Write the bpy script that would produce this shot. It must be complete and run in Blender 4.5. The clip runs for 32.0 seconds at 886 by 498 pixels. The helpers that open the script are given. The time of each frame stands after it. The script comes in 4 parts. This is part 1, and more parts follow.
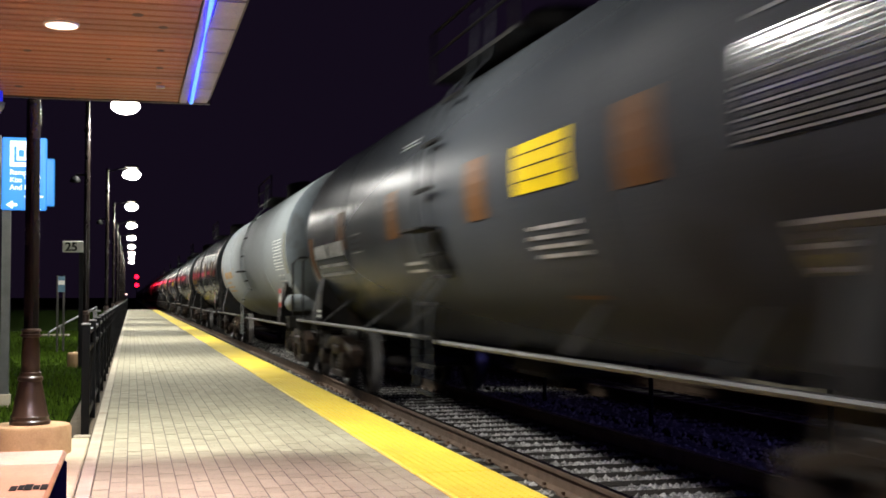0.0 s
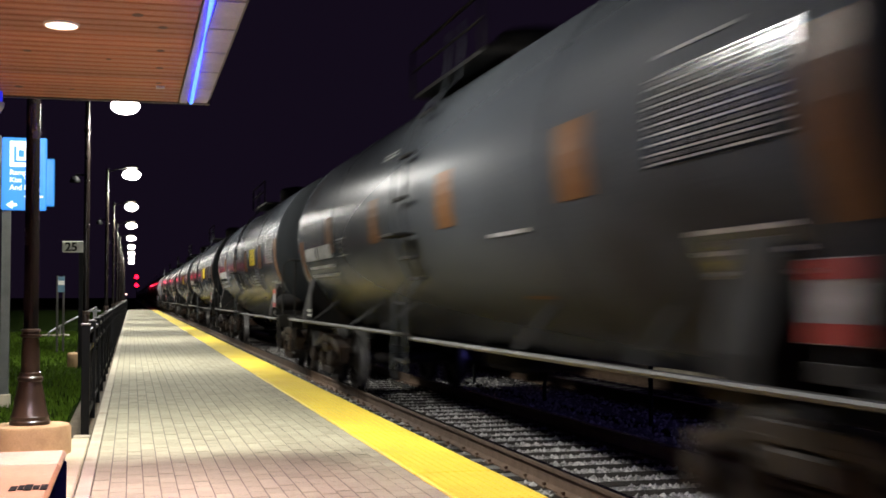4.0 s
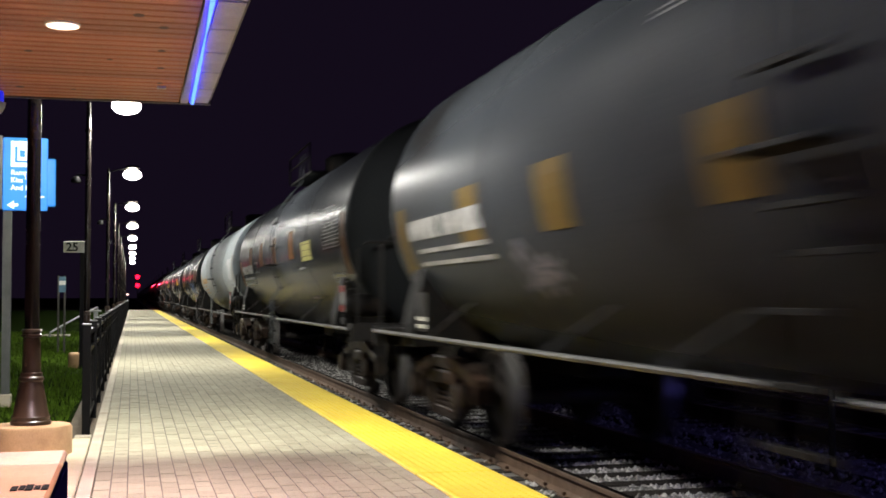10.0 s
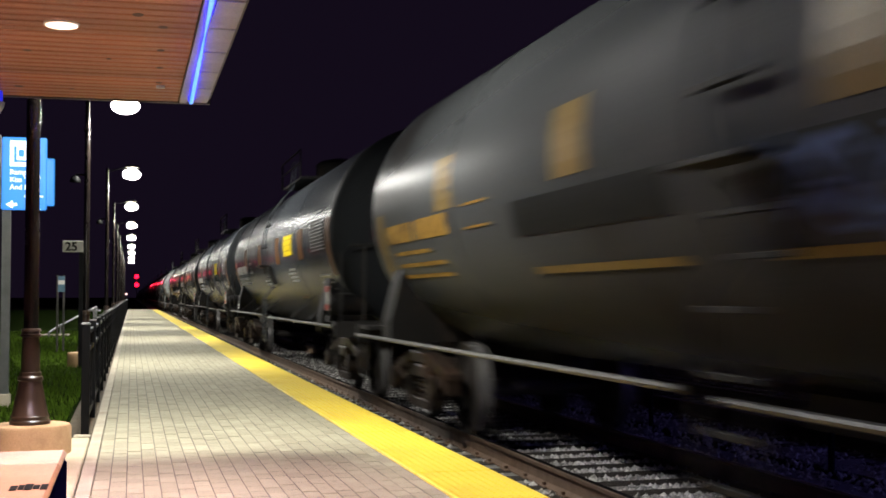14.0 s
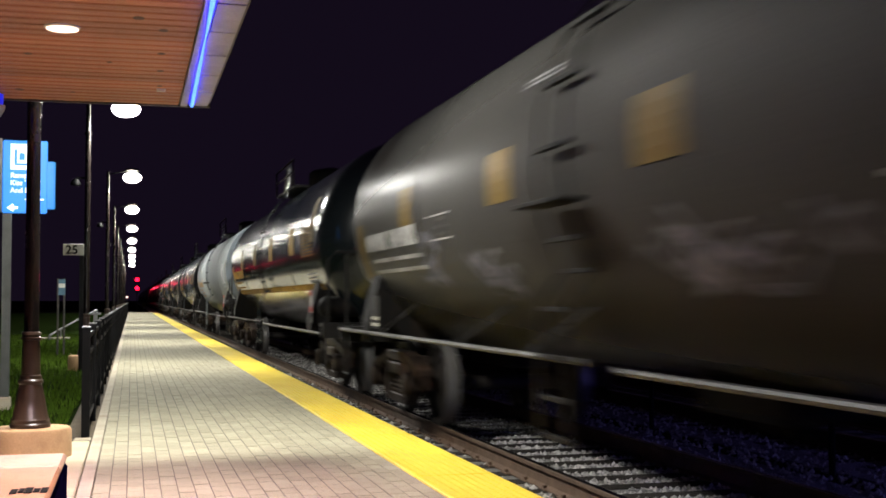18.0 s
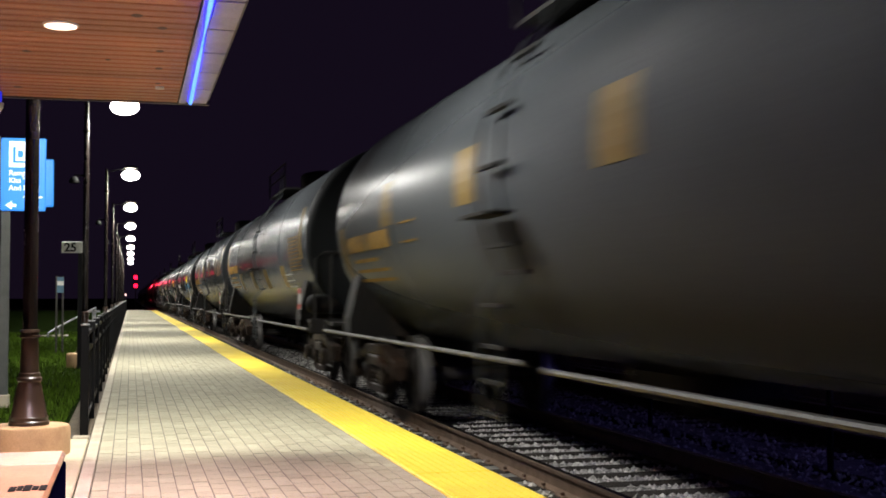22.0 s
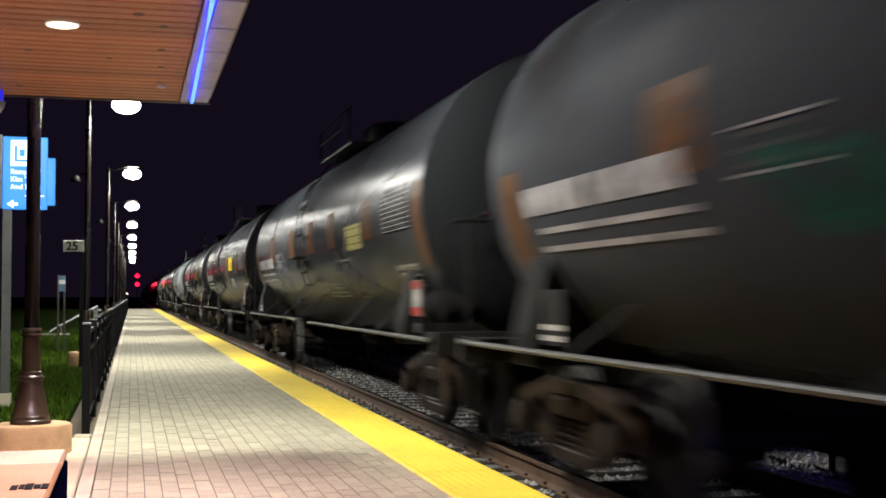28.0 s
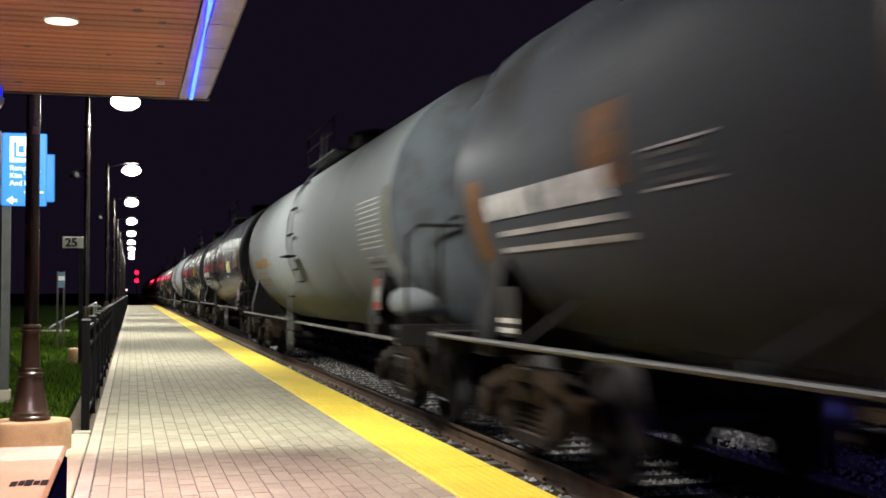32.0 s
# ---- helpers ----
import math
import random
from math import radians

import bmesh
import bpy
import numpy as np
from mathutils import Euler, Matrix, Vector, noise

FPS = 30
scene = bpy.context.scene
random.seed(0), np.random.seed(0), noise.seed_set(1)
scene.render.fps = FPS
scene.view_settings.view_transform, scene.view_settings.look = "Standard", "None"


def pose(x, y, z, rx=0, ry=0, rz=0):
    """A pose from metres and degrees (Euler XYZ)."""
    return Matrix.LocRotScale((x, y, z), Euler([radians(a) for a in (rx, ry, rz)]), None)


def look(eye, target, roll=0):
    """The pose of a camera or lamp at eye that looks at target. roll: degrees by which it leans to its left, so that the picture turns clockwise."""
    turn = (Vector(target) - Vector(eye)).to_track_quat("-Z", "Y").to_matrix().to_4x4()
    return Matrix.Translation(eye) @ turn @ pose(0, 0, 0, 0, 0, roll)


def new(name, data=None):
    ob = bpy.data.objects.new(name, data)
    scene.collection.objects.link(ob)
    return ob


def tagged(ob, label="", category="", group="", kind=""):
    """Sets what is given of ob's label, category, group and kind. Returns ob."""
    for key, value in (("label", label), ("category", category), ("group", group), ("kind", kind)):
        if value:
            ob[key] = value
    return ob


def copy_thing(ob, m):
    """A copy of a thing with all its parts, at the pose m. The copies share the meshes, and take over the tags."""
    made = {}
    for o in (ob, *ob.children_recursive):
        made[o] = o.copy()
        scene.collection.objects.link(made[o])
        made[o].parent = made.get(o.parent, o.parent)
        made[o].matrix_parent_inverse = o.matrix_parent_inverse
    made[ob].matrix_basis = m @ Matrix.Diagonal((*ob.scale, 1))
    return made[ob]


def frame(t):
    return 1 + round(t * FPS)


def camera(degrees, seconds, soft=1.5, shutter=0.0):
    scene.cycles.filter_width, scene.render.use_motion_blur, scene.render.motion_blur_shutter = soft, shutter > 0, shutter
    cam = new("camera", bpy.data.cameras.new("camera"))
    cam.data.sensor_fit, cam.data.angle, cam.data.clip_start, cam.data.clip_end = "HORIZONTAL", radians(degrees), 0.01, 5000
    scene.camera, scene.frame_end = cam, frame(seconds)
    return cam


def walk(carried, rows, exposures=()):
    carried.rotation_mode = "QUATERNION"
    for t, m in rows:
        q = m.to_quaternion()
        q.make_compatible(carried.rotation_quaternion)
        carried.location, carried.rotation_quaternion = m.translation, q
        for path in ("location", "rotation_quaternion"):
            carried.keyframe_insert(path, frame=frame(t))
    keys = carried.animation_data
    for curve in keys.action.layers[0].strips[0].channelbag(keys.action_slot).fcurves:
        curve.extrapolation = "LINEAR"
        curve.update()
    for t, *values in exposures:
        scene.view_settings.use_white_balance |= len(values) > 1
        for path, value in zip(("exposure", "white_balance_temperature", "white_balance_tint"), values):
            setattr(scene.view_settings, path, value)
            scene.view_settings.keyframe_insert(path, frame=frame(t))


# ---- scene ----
# ---- camera ----
FOCAL = 2120.0      # focal length for a picture 1568 wide
EYE = (0.0, 0.0, 1.165)
cam = camera(2 * math.degrees(math.atan(784 / FOCAL)), 32.0, soft=1.7, shutter=0.9)


def aim(dx, dy):
    """The camera's pose when the hand has drifted by a little."""
    yaw, pitch = 0.2543 - dx / FOCAL, 0.0399 + dy / FOCAL
    way = Vector((math.sin(yaw) * math.cos(pitch), math.cos(yaw) * math.cos(pitch), math.sin(pitch)))
    return look(EYE, Vector(EYE) + way * 10, -0.07)


walk(cam, [
    (0, aim(0.0, 0.0)), (0.5, aim(-0.8, -0.8)), (1, aim(-0.4, -0.8)), (1.5, aim(0.0, -1.1)), (2, aim(0.0, -1.1)), (2.5, aim(0.0, -0.4)),
    (3, aim(0.0, 0.0)), (3.5, aim(0.0, 0.0)), (5.5, aim(-1.5, 1.5)), (6, aim(-1.5, 1.5)), (6.5, aim(-1.5, 1.5)), (7, aim(-1.5, 1.5)),
    (7.5, aim(-1.5, 1.5)), (8, aim(-1.1, 1.9)), (8.5, aim(0.0, 2.7)), (9, aim(1.1, 2.6)), (9.5, aim(1.5, 1.5)), (10, aim(1.5, 0.4)),
    (10.5, aim(1.5, 0.4)), (11, aim(1.1, 1.5)), (11.5, aim(0.4, 2.3)), (12, aim(0.4, 1.1)), (12.5, aim(0.8, -0.8)), (13, aim(0.4, -1.6)),
    (13.5, aim(0.0, -1.2)), (14, aim(0.0, -0.4)), (14.5, aim(0.0, 0.0)), (16.5, aim(0.0, 3.1)), (17, aim(0.0, 4.9)), (17.5, aim(0.4, 6.1)),
    (18, aim(0.8, 5.3)), (18.5, aim(0.4, 4.2)), (19, aim(0.4, 3.4)), (19.5, aim(0.8, 3.0)), (20, aim(0.4, 3.0)), (20.5, aim(-0.4, 2.6)),
    (21, aim(-1.1, 1.9)), (21.5, aim(-1.5, 1.5)), (22, aim(-1.5, 1.1)), (22.5, aim(-1.5, -0.4)), (23, aim(-1.1, -1.9)), (23.5, aim(-0.4, -2.0)),
    (24, aim(0.0, -1.2)), (24.5, aim(0.4, -1.6)), (25, aim(0.8, -3.1)), (25.5, aim(0.0, -3.1)), (27.5, aim(0.0, 0.0)), (28, aim(1.1, -1.2)),
    (28.5, aim(1.5, -2.7)), (29, aim(1.5, -5.4)), (29.5, aim(1.5, -6.9)), (30, aim(1.5, -6.6)), (30.5, aim(1.1, -6.2)), (31, aim(0.4, -6.2)),
    (31.5, aim(0.0, -6.6)), (32, aim(0.0, -7.6)),
], exposures=[
    # the picture warms while a white car fills it
    (0, 0, 6500, 10), (1.3, 0, 6500, 10), (1.9, 0, 7300, 14), (2.2, 0, 7300, 14), (2.7, 0, 6500, 10), (12.2, 0, 6500, 10),
    (12.8, 0, 7400, 15), (13.1, 0, 7400, 15), (13.6, 0, 6500, 10), (20.4, 0, 6500, 10), (21.0, 0, 7200, 14), (21.3, 0, 7200, 14),
    (21.8, 0, 6500, 10), (32, 0, 6500, 10),
])

# ---- world and light ----
world = bpy.data.worlds.new("night_sky")
scene.world = world
world.use_nodes = True
world.node_tree.nodes["Background"].inputs[0].default_value = (0.44, 0.26, 0.68, 1)
world.node_tree.nodes["Background"].inputs[1].default_value = 0.0140
scene.view_settings.exposure = 0.0

LAMP_ROW = [9.53 + 12.2 * i for i in range(0, 10)]     # the platform lamps, along the platform
LAMP_X, LAMP_Z = -0.095, 4.54
LAMP_ASIDE = [0.0, -0.035] + [0.07] * 8                # how far a post stands from the straight row


def lamp_light(name, kind, where, power, colour, size, target=None):
    data = bpy.data.lights.new(name, kind)
    data.energy, data.color = power, colour
    if kind == "AREA":
        data.shape, data.size = "DISK", size
    else:
        data.shadow_soft_size = size
    ob = new(name, data)
    ob.matrix_world = look(where, target or (where[0], where[1] + 0.001, where[2] - 1))
    return ob


for y, aside in zip(LAMP_ROW, LAMP_ASIDE):
    head = lamp_light("platform_lamp_light", "SPOT", (LAMP_X + aside, y, LAMP_Z - 0.20), 1950, (1.0, 0.98, 0.92), 0.3)
    head.data.spot_size, head.data.spot_blend = radians(172), 0.22
DOWNLIGHTS = [(-0.38, 6.77, 960), (-0.38, 3.5, 600)]
for x, y, power in DOWNLIGHTS:
    can = lamp_light("downlight_light", "SPOT", (x, y, 2.60), power, (1.0, 0.76, 0.82), 0.10)
    can.data.spot_size, can.data.spot_blend = radians(120), 0.65
# the red signal shines along the track towards the station
red = lamp_light("signal_light", "SPOT", (0.79, 199.6, 4.48), 2600, (1.0, 0.02, 0.06), 0.15, (2.6, 100, 2.2))
red.data.spot_size, red.data.spot_blend = radians(24), 0.5

# ---- materials ----


def mat(name, colour, rough=0.6, metal=0.0, dark=None, scale=8.0, amount=0.5, bump=0.15, fine=90.0, spec=0.5, coat=0.0, emit=0.0,
        emit_colour=None, tint=0.0, stretch=(1, 1, 1), stain=None, stain_scale=1.5, stain_at=0.55, coat_rough=0.12, graze=0.0):
    """A surface with broad stains, fine grain and a slight relief. tint: how far single pieces differ; graze: its
    roughness along the surface, where dusty paint turns glossy."""
    m = bpy.data.materials.new(name)
    m.use_nodes = True
    nt = m.node_tree
    nodes, link = nt.nodes, nt.links.new
    p = nodes["Principled BSDF"]
    p.inputs["Roughness"].default_value, p.inputs["Metallic"].default_value = rough, metal
    p.inputs["Specular IOR Level"].default_value, p.inputs["Coat Weight"].default_value = spec, coat
    p.inputs["Coat Roughness"].default_value = coat_rough
    co = nodes.new("ShaderNodeTexCoord")
    mp = nodes.new("ShaderNodeMapping")
    mp.inputs["Scale"].default_value = stretch
    link(co.outputs["Object"], mp.inputs["Vector"])

    def noise_node(s, detail=4.0):
        n = nodes.new("ShaderNodeTexNoise")
        n.inputs["Scale"].default_value, n.inputs["Detail"].default_value = s, detail
        link(mp.outputs["Vector"], n.inputs["Vector"])
        return n

    def mix(kind, fac, a, b):
        n = nodes.new("ShaderNodeMix")
        n.data_type, n.blend_type = "RGBA", kind
        for sock, v in ((n.inputs["Factor"], fac), (n.inputs["A"], a), (n.inputs["B"], b)):
            if isinstance(v, (int, float)):
                sock.default_value = v
            elif isinstance(v, tuple):
                sock.default_value = (*v, 1) if len(v) == 3 else v
            else:
                link(v, sock)
        return n.outputs["Result"]

    dark = dark or tuple(c * 0.55 for c in colour)
    broad, grain = noise_node(scale), noise_node(fine, 6.0)
    ramp = nodes.new("ShaderNodeMapRange")
    ramp.inputs["From Min"].default_value, ramp.inputs["From Max"].default_value = 0.35, 0.68
    ramp.inputs["To Max"].default_value = amount
    link(broad.outputs["Fac"], ramp.inputs["Value"])
    col = mix("MIX", ramp.outputs["Result"], tuple(colour), tuple(dark))
    col = mix("OVERLAY", 0.35, col, grain.outputs["Fac"])
    if stain:
        spots = noise_node(stain_scale, 7.0)
        r2 = nodes.new("ShaderNodeMapRange")
        r2.inputs["From Min"].default_value, r2.inputs["From Max"].default_value = stain_at, stain_at + 0.15
        r2.inputs["To Max"].default_value = 0.8
        link(spots.outputs["Fac"], r2.inputs["Value"])
        col = mix("MIX", r2.outputs["Result"], col, tuple(stain))
    if tint:
        info = nodes.new("ShaderNodeObjectInfo")
        geo = nodes.new("ShaderNodeNewGeometry")
        add = nodes.new("ShaderNodeMath")
        add.operation = "ADD"
        link(info.outputs["Random"], add.inputs[0])
        link(geo.outputs["Random Per Island"], add.inputs[1])
        fr = nodes.new("ShaderNodeMath")
        fr.operation = "FRACT"
        link(add.outputs[0], fr.inputs[0])
        r3 = nodes.new("ShaderNodeMapRange")
        r3.inputs["To Min"].default_value, r3.inputs["To Max"].default_value = 1 - tint, 1 + tint
        link(fr.outputs[0], r3.inputs["Value"])
        hsv = nodes.new("ShaderNodeHueSaturation")
        link(r3.outputs["Result"], hsv.inputs["Value"])
        link(col, hsv.inputs["Color"])
        col = hsv.outputs["Color"]
    link(col, p.inputs["Base Color"])
    if bump:
        b = nodes.new("ShaderNodeBump")
        b.inputs["Strength"].default_value, b.inputs["Distance"].default_value = bump, 0.01
        link(grain.outputs["Fac"], b.inputs["Height"])
        link(b.outputs["Normal"], p.inputs["Normal"])
    rr = nodes.new("ShaderNodeMapRange")
    rr.inputs["To Min"].default_value, rr.inputs["To Max"].default_value = max(rough - 0.1, 0.03), min(rough + 0.12, 1)
    link(broad.outputs["Fac"], rr.inputs["Value"])
    link(rr.outputs["Result"], p.inputs["Roughness"])
    if graze:
        lw = nodes.new("ShaderNodeLayerWeight")
        lw.inputs["Blend"].default_value = 0.5
        g = nodes.new("ShaderNodeMapRange")
        for key, v in (("From Min", 0.60), ("From Max", 0.84), ("To Max", graze)):
            g.inputs[key].default_value = v
        link(lw.outputs["Facing"], g.inputs["Value"])
        link(rr.outputs["Result"], g.inputs["To Min"])
        link(g.outputs["Result"], p.inputs["Roughness"])
    if emit:
        p.inputs["Emission Color"].default_value = (*(emit_colour or colour), 1)
        p.inputs["Emission Strength"].default_value = emit
    return m


M = {}
M["paver"] = mat("paver", (0.35, 0.325, 0.225), 0.85, scale=1.3, amount=0.30, bump=0.5, fine=140, tint=0.10, stain=(0.21, 0.19, 0.14), stain_scale=22, stain_at=0.58)
M["grout"] = mat("grout", (0.09, 0.08, 0.065), 0.95, scale=6, bump=0.3)
M["concrete"] = mat("concrete", (0.44, 0.39, 0.29), 0.85, scale=3, amount=0.5, bump=0.35, fine=120, stain=(0.27, 0.22, 0.15), stain_scale=2.5, stain_at=0.58)
M["pale_slab"] = mat("pale_slab_concrete", (0.52, 0.46, 0.31), 0.85, scale=3, amount=0.4, bump=0.3, fine=120, stain=(0.42, 0.36, 0.24), stain_scale=2.5, stain_at=0.62)
M["sandstone"] = mat("tan_cast_plinth", (0.46, 0.29, 0.145), 0.85, scale=4, amount=0.5, bump=0.35, fine=110, stain=(0.26, 0.15, 0.07), stain_scale=3.5, stain_at=0.57)
M["cream"] = mat("pale_bench_strip", (0.46, 0.31, 0.19), 0.5, scale=5, bump=0.1)
M["yellow"] = mat("tactile_yellow", (0.86, 0.66, 0.05), 0.5, scale=1.2, amount=0.35, dark=(0.60, 0.34, 0.03), bump=0.2, tint=0.05, stain=(0.45, 0.27, 0.05), stain_scale=3, stain_at=0.66)
M["joint"] = mat("joint_dark", (0.05, 0.04, 0.03), 0.9)
M["grass_ground"] = mat("lawn_soil", (0.008, 0.016, 0.003), 0.95, spec=0.0, scale=2, dark=(0.02, 0.025, 0.01), bump=0.5)
M["grass"] = mat("grass_blade", (0.055, 0.10, 0.008), 0.7, spec=0.06, scale=2, dark=(0.034, 0.066, 0.006), bump=0, tint=0.4)
M["earth"] = mat("dark_earth", (0.012, 0.011, 0.009), 1.0, spec=0.0, scale=1, bump=0.5)
M["soil"] = mat("bare_soil", (0.10, 0.075, 0.045), 0.95, scale=5, bump=0.6)
M["ballast"] = mat("ballast", (0.36, 0.35, 0.33), 0.9, scale=9, bump=0.6, fine=60, tint=0.45)
M["ballast_bed"] = mat("ballast_bed", (0.14, 0.135, 0.13), 0.95, scale=14, amount=0.9, bump=1.0, fine=28)
M["tie"] = mat("creosoted_tie", (0.02, 0.016, 0.013), 0.85, spec=0.2, scale=2, bump=0.5, stretch=(1, 9, 9), tint=0.3)
M["rust_rail"] = mat("rusty_rail", (0.11, 0.066, 0.038), 0.8, 0.1, scale=6, dark=(0.06, 0.036, 0.022), bump=0.4)
M["rail_top"] = mat("polished_rail", (0.42, 0.40, 0.38), 0.2, 1.0, scale=3, bump=0.05)
M["black_paint"] = mat("black_painted_steel", (0.006, 0.006, 0.007), 0.5, spec=0.10, scale=5, bump=0.08, stain=(0.025, 0.015, 0.010), stain_scale=6, stain_at=0.7)
M["bronze"] = mat("bronze_painted_post", (0.042, 0.024, 0.016), 0.32, 0.0, scale=5, bump=0.1)
M["dark_bronze"] = mat("dark_bronze_painted_shaft", (0.011, 0.008, 0.007), 0.24, 0.0, scale=5, bump=0.05)
M["pole"] = mat("dark_lamp_pole", (0.05, 0.045, 0.04), 0.35, 0.4, scale=5, bump=0.08)
M["galv"] = mat("galvanised_steel", (0.20, 0.20, 0.20), 0.5, 0.5, scale=7, bump=0.1)
M["grey_post"] = mat("grey_painted_post", (0.07, 0.075, 0.07), 0.7, scale=7, bump=0.1)
M["sign_back"] = mat("grey_sign_back", (0.16, 0.16, 0.15), 0.6, scale=7, bump=0.1)
M["sign_blue"] = mat("lit_sign_blue", (0.02, 0.16, 0.60), 0.4, scale=3, bump=0.02, emit=0.85, emit_colour=(0.03, 0.27, 0.85))
M["sign_blue_dim"] = mat("sign_blue", (0.02, 0.20, 0.55), 0.4, scale=3, bump=0.02, emit=0.5, emit_colour=(0.02, 0.25, 0.75))
M["sign_white"] = mat("lit_sign_white", (0.8, 0.85, 0.9), 0.4, scale=3, bump=0.02, emit=1.0, emit_colour=(0.75, 0.9, 1.0))
M["notice"] = mat("teal_notice_board", (0.05, 0.13, 0.19), 0.5, scale=9, bump=0.03)
M["knot"] = mat("dark_wood_knot", (0.09, 0.035, 0.015), 0.6, scale=20)
M["plate_white"] = mat("reflective_white_plate", (0.62, 0.62, 0.56), 0.5, scale=9, bump=0.03)
M["ink"] = mat("black_lettering", (0.012, 0.012, 0.012), 0.9, spec=0.1)
M["wood"] = mat("soffit_cedar", (0.41, 0.155, 0.068), 0.5, scale=1.6, dark=(0.25, 0.085, 0.035), amount=0.8, bump=0.2, fine=40, stretch=(1.2, 14, 14), tint=0.22, stain=(0.12, 0.05, 0.02), stain_scale=1.1, stain_at=0.70)
M["trim"] = mat("grey_canopy_trim", (0.36, 0.35, 0.36), 0.55, scale=4, bump=0.05)
M["dark_trim"] = mat("dark_bronze_trim", (0.05, 0.04, 0.04), 0.5, scale=4, bump=0.05)
M["led"] = mat("blue_led_strip", (0.05, 0.1, 1.0), 0.4, bump=0, emit=14, emit_colour=(0.0008, 0.001, 1.0))
M["led_core"] = mat("pale_blue_led_core", (0.3, 0.6, 1.0), 0.4, bump=0, emit=1.8, emit_colour=(0.10, 0.34, 1.0))
M["led_far"] = mat("bright_blue_led_strip", (0.05, 0.1, 1.0), 0.4, bump=0, emit=45, emit_colour=(0.22, 0.21, 1.0))
M["led_dim"] = mat("blue_glow_plastic", (0.02, 0.04, 0.6), 0.5, bump=0, emit=0.9, emit_colour=(0.01, 0.02, 0.9))
M["fence_red"] = mat("dull_red_steel", (0.16, 0.05, 0.05), 0.5, 0.2, scale=5, bump=0.1)
M["bright_bar"] = mat("polished_fence_bar", (0.45, 0.36, 0.34), 0.25, 0.9, scale=5, bump=0.05)
M["lens"] = mat("lamp_glass", (1, 1, 0.95), 0.4, bump=0, emit=28, emit_colour=(1.0, 0.96, 0.82))
M["down_lens"] = mat("downlight_glass", (1, 0.95, 0.9), 0.4, bump=0, emit=2.6, emit_colour=(1.0, 0.74, 0.56))
M["red_lens"] = mat("red_signal_glass", (1, 0.05, 0.1), 0.4, bump=0, emit=6, emit_colour=(1.0, 0.006, 0.035))
M["pale_lens"] = mat("small_white_lamp", (1, 0.8, 0.8), 0.4, bump=0, emit=3.5, emit_colour=(1.0, 0.55, 0.5))
M["tan"] = mat("tan_moulded_plastic", (0.36, 0.185, 0.095), 0.5, scale=5, dark=(0.32, 0.155, 0.08), bump=0.1)
M["navy"] = mat("navy_plastic", (0.012, 0.010, 0.07), 0.95, spec=0.0, scale=5, bump=0.1)
# rolling stock
DIRT = dict(spec=0.017, graze=0.25, scale=0.55, fine=55.0, bump=0.06, stretch=(1, 0.5, 1), stain=(0.013, 0.010, 0.008), stain_scale=0.8, stain_at=0.60)
M["grey"] = mat("weathered_black_tank", (0.0385, 0.0428, 0.0482), 0.64, amount=0.6, **DIRT)
M["dull"] = mat("dusty_grey_tank", (0.0432, 0.0418, 0.0384), 0.64, amount=0.5, **DIRT)
M["slate"] = mat("slate_grey_tank", (0.0445, 0.0495, 0.0539), 0.64, amount=0.5, **DIRT)
M["olive"] = mat("dirty_olive_black_tank", (0.0384, 0.0410, 0.0421), 0.64, amount=0.6, **DIRT)
M["white"] = mat("chalky_white_tank", (0.180, 0.198, 0.205), 0.8, spec=0.08, amount=0.25, scale=0.5, fine=55, bump=0.05, stain=(0.11, 0.10, 0.085), stain_scale=0.9, stain_at=0.64)
# tank ends: darker copies of the shell paint, with their shade in the colour
M["shaded_white"] = mat("shaded_white_tank_end", (0.085, 0.10, 0.112), 0.8, spec=0.08, amount=0.6, scale=0.7, fine=55, bump=0.05, stain=(0.03, 0.027, 0.023), stain_scale=1.2, stain_at=0.5)
M["head"] = mat("shaded_black_tank_end", (0.012, 0.0132, 0.0145), 0.72, amount=0.5, **DIRT)
M["clean"] = mat("clean_black_stencil_field", (0.009, 0.009, 0.010), 0.22, amount=0.3, scale=1.5, fine=40, bump=0.01, spec=0.16)
M["gloss"] = mat("glossy_black_tank", (0.008, 0.011, 0.012), 0.16, amount=0.3, scale=0.5, fine=40, bump=0.01, coat=0.5)
M["under"] = mat("grimy_underframe", (0.0055, 0.005, 0.0048), 0.75, 0.0, spec=0.12, scale=3, bump=0.3, stain=(0.018, 0.012, 0.008), stain_scale=3)
M["cast"] = mat("rusty_cast_steel", (0.022, 0.015, 0.011), 0.6, 0.0, spec=0.12, scale=4, bump=0.3, stain=(0.042, 0.022, 0.013), stain_scale=4)
M["tread"] = mat("polished_wheel_tread", (0.19, 0.185, 0.18), 0.24, 0.55, scale=5, bump=0.04)
M["wheel"] = mat("wheel_steel", (0.021, 0.018, 0.016), 0.5, 0.0, spec=0.18, scale=5, bump=0.1)
M["fitting"] = mat("dark_grey_fitting", (0.015, 0.014, 0.0135), 0.65, 0.0, spec=0.15, scale=4, bump=0.1)
M["pipe"] = mat("worn_grey_pipe", (0.026, 0.025, 0.024), 0.5, 0.0, spec=0.3, scale=4, bump=0.1)
M["m_white"] = mat("white_stencil_paint", (0.36, 0.36, 0.35), 0.6, spec=0.02, scale=7, amount=0.9, bump=0.02, dark=(0.10, 0.10, 0.10))
M["m_dim"] = mat("worn_grey_stencil_paint", (0.085, 0.083, 0.08), 0.6, spec=0.02, scale=9, amount=0.9, bump=0.02)
